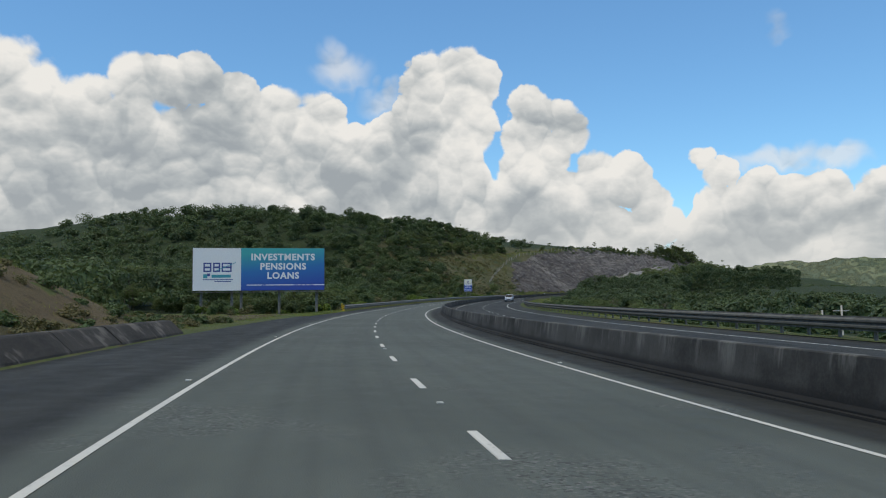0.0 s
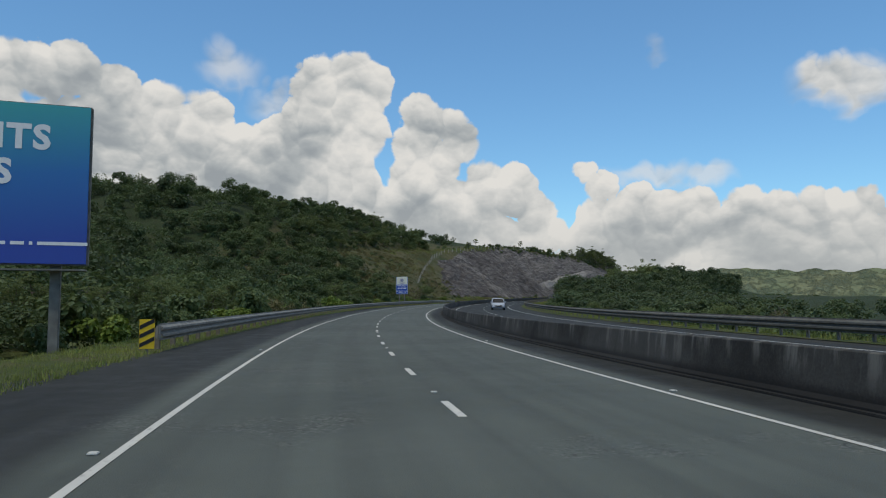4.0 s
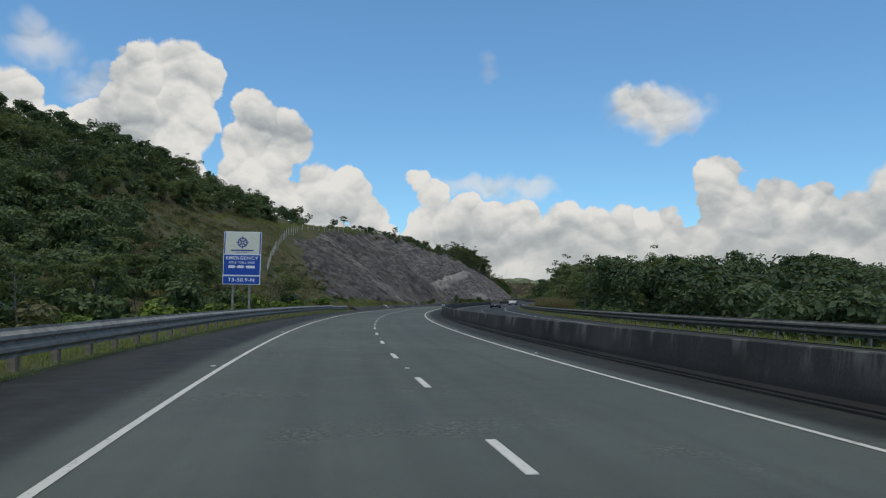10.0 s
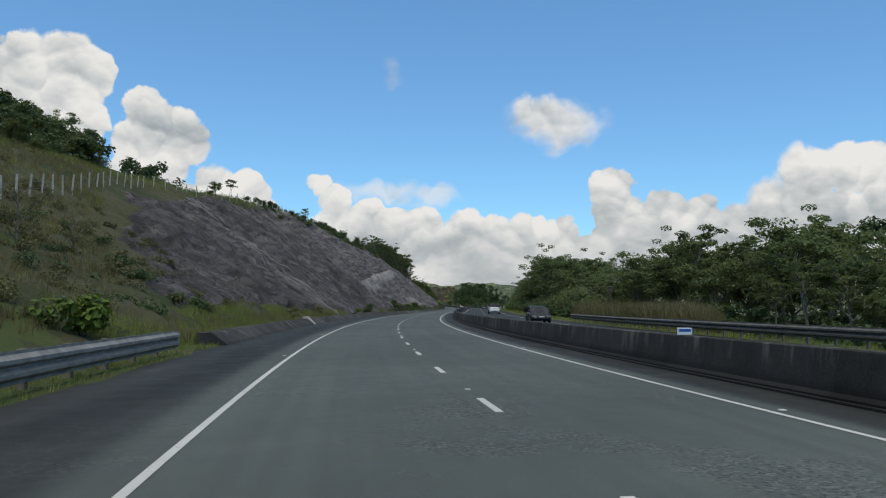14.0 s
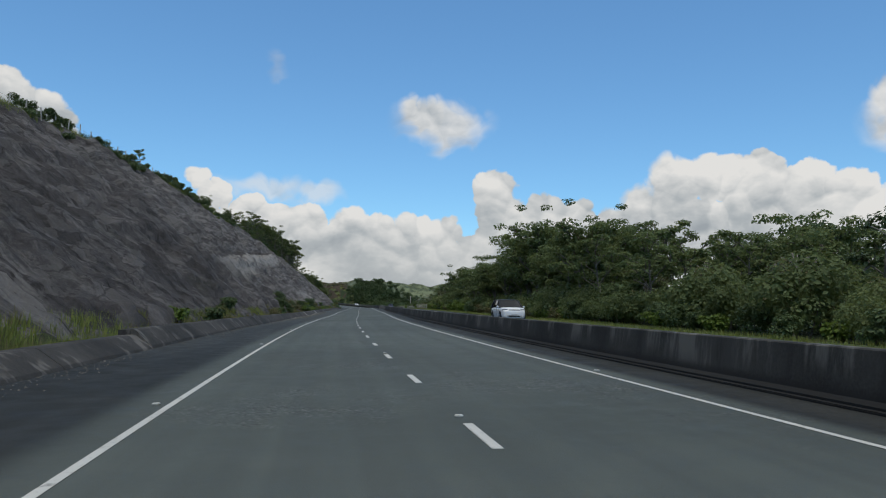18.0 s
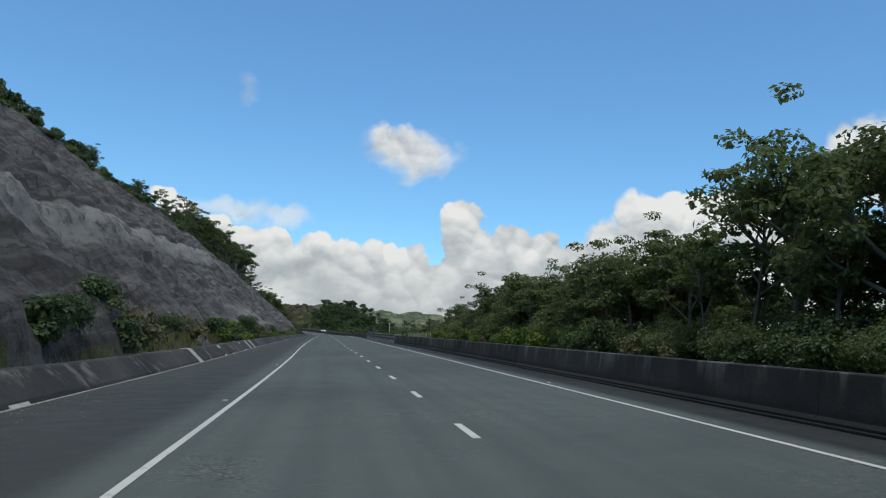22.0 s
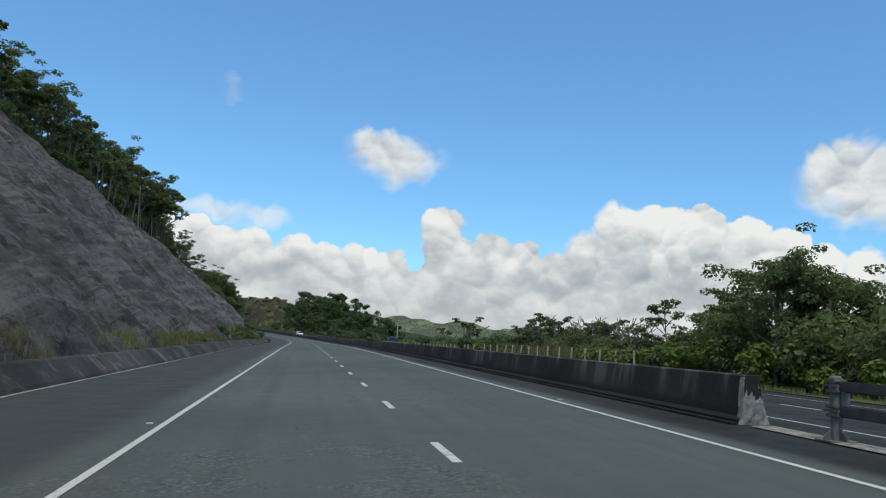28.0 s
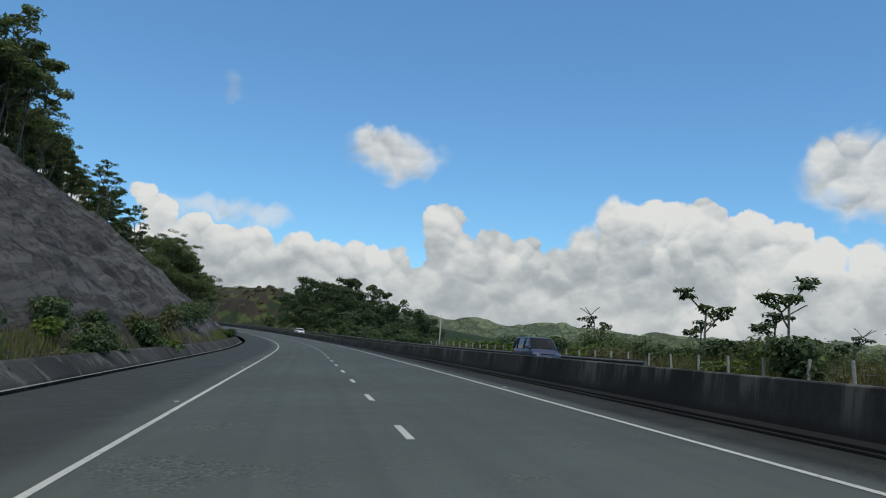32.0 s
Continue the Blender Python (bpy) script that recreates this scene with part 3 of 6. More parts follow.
STRAW = material("straw_blade", leaf((0.105, 0.088, 0.040), (0.21, 0.18, 0.088)), 0.8)

# ---- mesh tools ----
def mesh_from(name, verts, faces, mat, uv=None, smooth=False):
    me = bpy.data.meshes.new(name)
    me.from_pydata(np.asarray(verts).tolist(), [], np.asarray(faces).tolist() if isinstance(faces, np.ndarray) else faces)
    me.materials.append(mat)
    if uv is not None:
        layer = me.uv_layers.new(name="UVMap")
        loops = np.empty(len(me.loops), np.int32)
        me.loops.foreach_get("vertex_index", loops)
        layer.data.foreach_set("uv", np.asarray(uv)[loops].astype(np.float32).ravel())
    if smooth:
        me.polygons.foreach_set("use_smooth", [True] * len(me.polygons))
    me.update()
    return me


def part(name, me, parent, m=None, label=""):
    """One mesh object under a thing or a part, at the pose m in the parent's space."""
    ob = new(name, me)
    ob.parent = parent
    if m is not None:
        ob.matrix_basis = m
    if label:
        ob["label"] = label
    return ob


def bm_mesh(name, bm, mat, smooth=False):
    me = bpy.data.meshes.new(name)
    bmesh.ops.recalc_face_normals(bm, faces=bm.faces[:])
    bm.to_mesh(me)
    bm.free()
    me.materials.append(mat)
    if smooth:
        me.polygons.foreach_set("use_smooth", [True] * len(me.polygons))
    return me


def box(name, size, mat, bevel=0.0, at=(0, 0, 0)):
    bm = bmesh.new()
    bmesh.ops.create_cube(bm, size=1)
    bmesh.ops.scale(bm, vec=size, verts=bm.verts)
    if bevel:
        bmesh.ops.bevel(bm, geom=bm.edges[:], offset=bevel, segments=2, affect="EDGES")
    bmesh.ops.translate(bm, vec=at, verts=bm.verts)
    return bm_mesh(name, bm, mat)


def strip(name, mat, stations, lats, height, lift=0.0, smooth=True, uvscale=1.0):
    """A ribbon along the road: height(s, lat) gives its rise over the carriageway's plane."""
    s, l = np.meshgrid(stations, lats, indexing="ij")
    v = road(s, l, height(s, l) + lift).reshape(-1, 3)
    n, k = len(stations), len(lats)
    i = (np.arange(n - 1)[:, None] * k + np.arange(k - 1)[None]).ravel()
    f = np.stack([i, i + 1, i + k + 1, i + k], 1)
    return mesh_from(name, v, f, mat, np.stack([l.ravel(), s.ravel()], 1), smooth)


def extrude(name, mat, outline, length, smooth=False):
    """A bar of the closed outline (x, z), running along y, its middle at 0."""
    n = len(outline)
    v = [(x, y, z) for y in (-length / 2, length / 2) for x, z in outline]
    f = [(i, (i + 1) % n, n + (i + 1) % n, n + i) for i in range(n)] + [tuple(range(n))[::-1], tuple(range(n, 2 * n))]
    bm = bmesh.new()
    me = bpy.data.meshes.new("t")
    me.from_pydata(v, [], f)
    bm.from_mesh(me)
    bpy.data.meshes.remove(me)
    return bm_mesh(name, bm, mat, smooth)


def smoothstep(a, b, x):
    t = np.clip((np.asarray(x, float) - a) / (b - a), 0, 1)
    return t * t * (3 - 2 * t)


def fbm(x, y, z=0.0, octaves=4):
    """Cheap smooth value noise on arrays."""
    total, amp = 0.0, 0.5
    for o in range(octaves):
        xi, yi = np.floor(x).astype(np.int64), np.floor(y).astype(np.int64)
        fx, fy = x - xi, y - yi
        fx, fy = fx * fx * (3 - 2 * fx), fy * fy * (3 - 2 * fy)

        def lattice(a, b):
            h = (a * 374761393 + b * 668265263 + (o + 1) * 974711 + int(z) * 1274126177) & 0xFFFFFFFF
            h = ((h ^ (h >> 13)) * 1103515245) & 0xFFFFFFFF
            return ((h ^ (h >> 16)) & 0xFFFF) / 65535.0
        total = total + amp * ((lattice(xi, yi) * (1 - fx) + lattice(xi + 1, yi) * fx) * (1 - fy) + (lattice(xi, yi + 1) * (1 - fx) + lattice(xi + 1, yi + 1) * fx) * fy)
        x, y, amp = x * 2.03 + 17.1, y * 2.03 + 5.3, amp * 0.5
    return total


# ---- the lie of the land ----
def cut_top(s):
    return np.interp(s, [215, 240, 275, 335, 384, 400, 455, 505, 580, 640, 690, 720, 770, 820], [9, 11, 14, 18.5, 22.5, 24, 26, 26, 26, 24.5, 23, 22, 19, 16])


def land(s, lat):
    """Height of the natural ground over the carriageway's plane."""
    d = np.maximum(-lat - 8.8, 0)
    rough = (fbm(s * 0.05 + 40, lat * 0.05 + 90, 3) - 0.47) * 2
    bank = smoothstep(42, 24, s) * 3.6 * smoothstep(1.0, 9.0, d) + smoothstep(60, 30, s) * 1.2 * smoothstep(8, 20, d)
    ridge = np.interp(s, [-120, -20, 60, 120, 150, 180, 200, 218, 238, 255, 330, 420, 700], [3, 3, 2, 3, 4.5, 6.5, 9.5, 15, 26, 34, 37, 36, 36])
    hill = -0.9 * smoothstep(0, 5, d) * smoothstep(70, 95, s) + ridge * smoothstep(5, 62, d) ** 0.9 + 0.05 * np.maximum(d - 50, 0) + 4 * smoothstep(85, 145, d) * smoothstep(70, 150, s)
    top = cut_top(s)
    face = top * np.clip((d - 0.8) / 30.4, 0, 1) ** 0.94 + np.maximum(d - 31, 0) * 0.12 + 11 * smoothstep(31, 56, d) * smoothstep(390, 300, s)
    cut = smoothstep(205, 285, s)
    left = bank + hill * (1 - cut) + face * cut + rough * np.minimum(d * 0.05, 1.2)
    r = np.maximum(lat - 17.2, 0)
    near = np.interp(s, [0, 250, 330, 580, 640], [1, 1, 0.35, 0.35, 0.8])
    right = -np.interp(r, [0, 3, 20, 80, 300], [0, 0.3, 2.2, 7, 14]) * near + rough * np.minimum(r * 0.03, 1.0)
    hump = 8.5 * smoothstep(742, 822, s) * smoothstep(20, 34, lat) * smoothstep(120, 80, lat) + 8.0 * smoothstep(838, 862, s) * smoothstep(18.2, 25, lat) * smoothstep(48, 34, lat)
    return np.where(lat < 0, left, right + hump)


def to_road(x, y):
    """Station and offset of world places, by the nearest point of the lane line."""
    s, lat = np.empty_like(x), np.empty_like(x)
    for a in range(0, len(x), 4000):
        dx, dy = x[a:a + 4000, None] - LINE_X[None, ::4], y[a:a + 4000, None] - LINE_Y[None, ::4]
        i = (dx * dx + dy * dy).argmin(1) * 4
        h = HEADING[i]
        ux, uy = x[a:a + 4000] - LINE_X[i], y[a:a + 4000] - LINE_Y[i]
        s[a:a + 4000] = STATION[i] + ux * np.sin(h) + uy * np.cos(h)
        lat[a:a + 4000] = ux * np.cos(h) - uy * np.sin(h)
    return s, lat


def build_ground():
    """One sheet to the horizon, fine along the road."""
    xs = np.concatenate([[-4500, -2500, -1400, -800], np.arange(-420, 900, 6.0), [1000, 1500, 2600, 4500]])
    ys = np.concatenate([[-4500, -2500, -1200, -500], np.arange(-200, 1080, 6.0), [1200, 1700, 2800, 4800]])
    gx, gy = np.meshgrid(xs, ys, indexing="ij")
    x, y = gx.ravel(), gy.ravel()
    s, lat = to_road(x, y)
    s = np.clip(s, -118, 990)
    z = np.interp(s, STATION, LINE_Z) - np.clip(lat, -12, 18) * np.interp(s, STATION, FALL) + land(s, lat)
    away = np.maximum(np.abs(lat) - 130, 0)
    z = z * np.exp(-away / 500) - 16 * (1 - np.exp(-away / 500))
    z -= 0.7 * smoothstep(-20, -14, lat) * smoothstep(30, 22, lat)
    z -= 1.6 * smoothstep(206, 226, s) * smoothstep(800, 780, s) * smoothstep(-50, -44, lat) * smoothstep(-8, -10, lat)
    k = len(ys)
    i = (np.arange(len(xs) - 1)[:, None] * k + np.arange(k - 1)[None]).ravel()
    me = mesh_from("ground", np.stack([x, y, z], 1), np.stack([i, i + k, i + k + 1, i + 1], 1), WOODFLOOR, smooth=True)
    tagged(new("ground", me), "dark green woodland ground with leaf litter and low growth", "ground", kind="structure")


build_ground()

ROAD_S = np.concatenate([np.arange(-60, 720, 3.0), np.arange(720, 990, 6.0)])
road_me = strip("road", ASPHALT, ROAD_S, np.array([-7.6, -6.2, -4.6, -3.65, -1.8, 0, 1.8, 3.65, 4.4, 5.3, 6.2, 8, 10.4, 12.2, 14.1, 15.5, 16.6]), lambda s, l: 0 * s)
road_ob = tagged(new("road", road_me), "grey worn asphalt dual carriageway with darker shoulders", "road", kind="structure")


def verge(name, label, mat, a, b, lats, height, lift=0.0):
    me = strip(name, mat, np.arange(a, b + 0.1, 1.5), np.array(lats), height, lift)
    return tagged(new(name, me), label, "verge", kind="structure")


def verge_left(s, l):
    edge = -7.55 + 0.95 * smoothstep(70, 92, s) * smoothstep(270, 262, s) + (fbm(s * 0.8, s * 0 + 4.4, 9) - 0.47) * 0.5
    return land(s, l) * smoothstep(-7.4, -9.5, l) + (fbm(s * 0.6, l * 0.9, 8) - 0.47) * 0.22 * smoothstep(-7.4, -8.4, l) + 0.035 - 0.10 * smoothstep(edge - 0.2, edge + 0.3, l)


verge("dry_bank", "brown dry grassy bank beside the road", BROWNBANK, -60, 70, np.concatenate([np.arange(-9.5, -12, -0.6), np.arange(-12.5, -30, -1.2)]), verge_left, 0.03)
verge("grass_verge", "patchy green and straw grass verge beside the shoulder", GRASS, -60, 268, np.concatenate([np.arange(-6.2, -8, -0.3), np.arange(-8.2, -12, -0.6), np.arange(-12.5, -24, -1.6)]), verge_left)
verge("earth_bank", "bare brown earth bank outside the far bend", EARTH, 842, 960, np.concatenate([np.arange(17.6, 30, 0.6), np.arange(30, 44, 2.0)]),
      lambda s, l: land(s, l) + (fbm(s * 0.5, l * 0.8, 14) - 0.47) * 0.5 + 0.05)
verge("grass_verge", "mown green grass verge beyond the far carriageway", GRASS, -60, 900, np.concatenate([np.arange(16.2, 20, 0.6), np.arange(20.5, 32, 1.5)]),
      lambda s, l: land(s, l) + (fbm(s * 0.5, l * 0.8, 12) - 0.47) * 0.3 * smoothstep(16.4, 17.5, l) + 0.03)


def build_cut():
    """The cut slope: dark rock, with a dry grassy part where the cut begins."""
    ss = np.concatenate([np.arange(212, 290, 0.9), np.arange(290, 700, 0.5), np.arange(700, 800, 1.5)])
    dd = np.concatenate([np.arange(0, 14, 0.36), np.arange(14, 36, 0.6), np.arange(36, 48, 3.0)])
    s, d = np.meshgrid(ss, dd, indexing="ij")
    lat = -8.8 - d
    h = land(s, lat)
    # ledges and gullies: beds dip along the cut, streaks run down the slope
    bed = fbm(s * 0.035, (d + s * 0.015) * 0.42, 21, 5) - 0.47
    gully = fbm((s + d * 0.15) * 0.16, d * 0.06, 25, 4) - 0.47
    rill = fbm((s + d * 0.1) * 0.48, d * 0.07, 27, 3) - 0.47
    lumps = fbm(s * 0.5, d * 0.5, 31, 4) - 0.47
    ledge = smoothstep(0.04, 0.09, fbm(s * 0.02, (d - (s - 380) * 0.10) * 0.16, 41, 3) - 0.47)
    crumbs = fbm(s * 1.35, d * 1.5, 33, 3) - 0.47
    step = (d * 0.42 - s * 0.031 + 2.4 * fbm(s * 0.07, d * 0.09, 35, 3)) % 1.0
    terrace = (step - 0.5) * smoothstep(0.40, 0.60, fbm(s * 0.045, d * 0.12, 37, 3))
    on = smoothstep(0.3, 2.5, d) * smoothstep(33, 29, d)
    middle = 9.6 + 0.074 * (s - 434) + 1.5 * (fbm(s * 0.03, s * 0, 43, 4) - 0.47)
    shelf = smoothstep(400, 416, s) * smoothstep(575, 535, s) * (np.exp(-((d - middle) / 1.3) ** 2) - 0.8 * np.exp(-((d - middle - 2.0) / 0.8) ** 2))
    push = (0.5 * bed + 2.3 * gully + 1.1 * rill + 0.9 * lumps + 0.4 * ledge + 0.5 * shelf + 0.75 * crumbs - 0.22 * terrace) * on
    rocky_edge = 274 + d * 2.2 + (fbm(d * 0.25, s * 0.06, 55) - 0.47) * 16
    rocky_end = 712 - d * 0.9 + (fbm(d * 0.2, s * 0.05, 57) - 0.47) * 22
    crest = 30.5 + (fbm(s * 0.06, s * 0 + 3.3, 61) - 0.47) * 7 - 6.5 * smoothstep(378, 318, s)
    rocky = (s > rocky_edge) & (s < rocky_end) & (d < crest) & (d > 0.9 + 0.8 * fbm(s * 0.3, d * 0, 71) + 2.6 * smoothstep(345, 290, s))
    push = np.where(rocky, push, push * 0.35 + (fbm(s * 0.7, d * 0.7, 81) - 0.47) * 0.5)
    slope = np.arctan(0.85)
    v = road(s, lat + push * np.sin(slope), h + push * np.cos(slope)).reshape(-1, 3)
    k = len(dd)
    i = (np.arange(len(ss) - 1)[:, None] * k + np.arange(k - 1)[None]).ravel()
    f = np.stack([i, i + k, i + k + 1, i + 1], 1)
    r = rocky.ravel()[f].sum(1) >= 2
    uv = np.stack([s.ravel(), d.ravel() * 1.35], 1)
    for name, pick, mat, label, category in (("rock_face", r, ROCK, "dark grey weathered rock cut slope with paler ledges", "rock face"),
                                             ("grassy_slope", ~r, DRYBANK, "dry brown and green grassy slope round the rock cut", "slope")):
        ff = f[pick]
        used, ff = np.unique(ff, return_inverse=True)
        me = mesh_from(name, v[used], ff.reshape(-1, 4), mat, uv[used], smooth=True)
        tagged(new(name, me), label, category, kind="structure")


build_cut()


def build_distance():
    """Hills far off beyond the valley, the haze over them painted into their colour."""
    for cx, cy, rx, ry, hh, turn in ((1380, 1350, 950, 280, 96, 50), (1900, 500, 900, 300, 104, 75), (1500, 1900, 900, 300, 72, 30)):
        n, k = 220, 70
        a, b = np.meshgrid(np.linspace(-1, 1, n), np.linspace(-1, 1, k), indexing="ij")
        z = hh * np.clip(1 - a * a, 0, 1) ** 0.8 * np.clip(1 - b * b, 0, 1) * (0.35 + 1.3 * fbm(a * 4 + cx, b * 3 + cy, 91, 5)) + 7 * fbm(a * 75 + cx, b * 26, 95, 4) - 22
        c, q = np.cos(radians(turn)), np.sin(radians(turn))
        v = np.stack([cx + a * rx * c + b * ry * q, cy - a * rx * q + b * ry * c, z], -1).reshape(-1, 3)
        i = (np.arange(n - 1)[:, None] * k + np.arange(k - 1)[None]).ravel()
        me = mesh_from("distant_hill", v, np.stack([i, i + k, i + k + 1, i + 1], 1), HAZED_GREEN, smooth=True)
        tagged(new("distant_hill", me), "green hill far across the valley, haze painted into its colour", "hill", "distant hills", "structure")


build_distance()

# ---- road markings and studs ----
for lat, label in ((-3.65, "white edge line beside the near shoulder"), (3.65, "white edge line beside the median barrier"), (6.75, ""), (14.05, "")):
    part("edge_line", strip("edge_line", PAINT, np.arange(-60, 900, 2.0), np.array([lat - 0.05, lat + 0.05]), lambda s, l: 0 * s + 0.006), road_ob, label=label)
dash_me = box("lane_dash", (0.115, 1.5, 0.012), PAINT, 0.004)
dashes = [5.58 * k for k in range(-8, 32)] + [5.58 * 31 + 6 * k for k in range(1, 95)]
for s in dashes:
    part("lane_dash", dash_me, road_ob, along(s, 0, 0.003, 1.5))
    if s < 560:
        part("lane_dash", dash_me, road_ob, along(s + 2.0, 10.4, 0.003, 1.5))
stud_me = box("road_stud", (0.10, 0.10, 0.022), PAINT, 0.008)
for k in range(0, 58):
    part("road_stud", stud_me, road_ob, along(3.0 + k * 11.9, 0, 0.012, 0.2))
for k in range(0, 40):
    part("road_stud", stud_me, road_ob, along(6.0 + k * 16.0, -3.86, 0.012, 0.2))
    part("road_stud", stud_me, road_ob, along(10.0 + k * 16.0, 3.86, 0.012, 0.2))


# ---- the median barrier ----
def thing(name, label, category, m=None, group=""):
    ob = new(name)
    if m is not None:
        ob.matrix_basis = m
    return tagged(ob, label, category, group)


BARRIER = ((-0.27, 0), (-0.27, 0.07), (-0.20, 0.13), (-0.115, 0.765), (-0.095, 0.785), (0.095, 0.785), (0.115, 0.765), (0.20, 0.13), (0.27, 0.07), (0.27, 0))
segment_me = extrude("segment", SOOT, BARRIER, 5.985)
joint_me = extrude("joint", SOOT, tuple((x * 0.96, z * 0.985) for x, z in BARRIER), 0.03)
gutter_me = box("footing", (0.16, 5.99, 0.05), SOOT, 0.012)


def barrier_run(a, b):
    ob = thing("median_barrier", "soot-blackened concrete median barrier with pale run-off streaks", "barrier", group="median barriers")
    s = a + 3
    while s < b - 2.9:
        part("segment", segment_me, ob, along(s, 5.48, 0, 6))
        part("footing", gutter_me, ob, along(s, 5.17, 0.012, 6))
        if s < 640:
            part("joint", joint_me, ob, along(s + 3, 5.48, 0, 1))
        s += 6
    return ob


barrier_run(-61, 467)
plaque = thing("barrier_plaque", "small blue and white plaque standing on the median barrier", "plaque", along(256.4, 5.42, 0.785, 1))
PLAQUE = material("plaque_white", plain((0.7, 0.72, 0.74), 0.05), 0.5)
PLAQUE_BLUE = material("plaque_blue", plain((0.03, 0.09, 0.36), 0.1), 0.5)
part("plate", box("plate", (0.34, 0.03, 0.16), PLAQUE, 0.005, (0, 0, 0.09)), plaque)
part("print_bar", box("print_bar", (0.28, 0.008, 0.06), PLAQUE_BLUE, 0.0, (0, -0.018, 0.11)), plaque)
barrier_run(517.3, 900)

# the open steel barrier in the gap of the median: round posts on bolted feet, two plank rails with short uprights between
WEATHERED = material("grey_painted_steel", plain((0.20, 0.205, 0.20), 0.35, 5.0, 0.15), 0.7)
PLANK = material("dull_rail_steel", plain((0.085, 0.088, 0.092), 0.35, 2.5, 0.15), 0.7)


def post_skin(name, rings, mat, sides=12):
    """A turned post from rings of (height, radius)."""
    v = [(r * math.cos(6.28318 * k / sides), r * math.sin(6.28318 * k / sides), z) for z, r in rings for k in range(sides)]
    f = [(i * sides + k, i * sides + (k + 1) % sides, (i + 1) * sides + (k + 1) % sides, (i + 1) * sides + k) for i in range(len(rings) - 1) for k in range(sides)]
    f.append(tuple((len(rings) - 1) * sides + k for k in range(sides)))
    return mesh_from(name, v, f, mat)


gate_post_me = post_skin("post", ((-0.1, 0.082), (0.86, 0.082), (0.885, 0.072), (0.89, 0.0)), WEATHERED)
gate_foot_me = box("foot_plate", (0.42, 0.34, 0.03), OLDSTEEL, 0.006)
gusset_me = extrude("gusset", OLDSTEEL, ((0.09, 0.0), (0.20, 0.0), (0.19, 0.05), (0.09, 0.13)), 0.02)
clamp_me = box("clamp", (0.195, 0.20, 0.045), OLDSTEEL, 0.012)
bolt_me = box("bolt", (0.035, 0.30, 0.035), OLDSTEEL, 0.006)
gate_rail_me = box("rail", (0.05, 2.58, 0.145), PLANK, 0.015)
gate_low_me = box("lower_rail", (0.05, 2.58, 0.15), PLANK, 0.015)
bar_me = box("upright", (0.06, 0.10, 0.22), WEATHERED, 0.01)
gate = thing("steel_median_barrier", "grey weathered removable steel barrier closing a gap in the median", "barrier")
s = 468.2
while s < 517.5:
    q = part("post", gate_post_me, gate, along(s, 5.42, 0, 1))
    part("foot_plate", gate_foot_me, q, Matrix.Translation((0, 0, 0.02)))
    for a in (0, 90, 180, 270):
        part("gusset", gusset_me, q, pose(0, 0, 0.035, 0, 0, a))
    for h in (0.82, 0.68, 0.48, 0.36):
        part("clamp", clamp_me, q, Matrix.Translation((0, 0, h)))
    for h in (0.75, 0.42):
        part("bolt", bolt_me, q, Matrix.Translation((-0.07, 0, h)))
    if s + 2.77 < 518:
        part("rail", gate_rail_me, gate, along(s + 1.385, 5.40, 0.75, 2.6))
        part("lower_rail", gate_low_me, gate, along(s + 1.385, 5.40, 0.42, 2.6))
        for k in (0.16, 0.95, 1.82, 2.6):
            part("upright", bar_me, gate, along(s + k, 5.42, 0.585, 1))
    s += 2.77
# broken pale ends of the concrete, and the rough pale strip that the steel barrier stands on
BROKEN = material("broken_concrete", plain((0.26, 0.25, 0.225), 0.45, 9.0, 0.8), 0.95)
end_rng = np.random.default_rng(19)
for q, way in ((517.25, 1),):
    bm = bmesh.new()
    bmesh.ops.create_grid(bm, x_segments=7, y_segments=9, size=0.5)
    for w in bm.verts:
        z = (w.co.y + 0.5) * 0.78
        half = np.interp(z, (0, 0.1, 0.765, 0.79), (0.275, 0.23, 0.122, 0.10))
        w.co = (w.co.x * 2 * half, way * (-0.09 + end_rng.uniform(-0.02, 0.02) + 0.10 * (0.78 - z)) * -1, z)
    ret = bmesh.ops.extrude_face_region(bm, geom=bm.faces[:])
    bmesh.ops.translate(bm, vec=(0, way * 0.12, 0), verts=[e for e in ret["geom"] if isinstance(e, bmesh.types.BMVert)])
    tagged(new("barrier_end", bm_mesh("barrier_end", bm, BROKEN)), "broken pale concrete end of the median barrier", "barrier end", "barrier ends").matrix_basis = along(q, 5.48, 0, 1)
strip_me = strip("broken_strip", BROKEN, np.arange(467, 517.1, 0.5), np.array([5.22, 5.3, 5.4, 5.52, 5.64]), lambda a, l: 0.012 + 0.035 * fbm(a * 2.1, l * 9, 17) * (1 - np.abs(l - 5.42) / 0.3))
tagged(new("broken_strip", strip_me), "rough pale broken concrete strip under the steel barrier", "strip", kind="structure")

# ---- guardrails ----
WAVE = [(0.00, 0.0), (0.00, 0.03), (0.075, 0.075), (0.075, 0.115), (0.005, 0.15), (0.005, 0.17), (0.075, 0.205), (0.075, 0.245), (0.0, 0.29), (0.0, 0.32)]
wave_outline = WAVE + [(x - 0.006, z) for x, z in WAVE[::-1]]
beam_me = extrude("beam", STEEL, [(x * 1.35, (z - 0.16) * 1.6) for x, z in wave_outline], 4.02)
dull_beam_me = beam_me.copy()
dull_beam_me.materials[0] = DARKSTEEL
post_me = box("post", (0.09, 0.13, 1.25), OLDSTEEL, 0.01, (0, 0, 0.08))
woodpost_me = box("post", (0.15, 0.17, 1.25), WOODPOST, 0.015, (0, 0, 0.06))
block_me = box("block", (0.14, 0.12, 0.3), OLDSTEEL, 0.01)
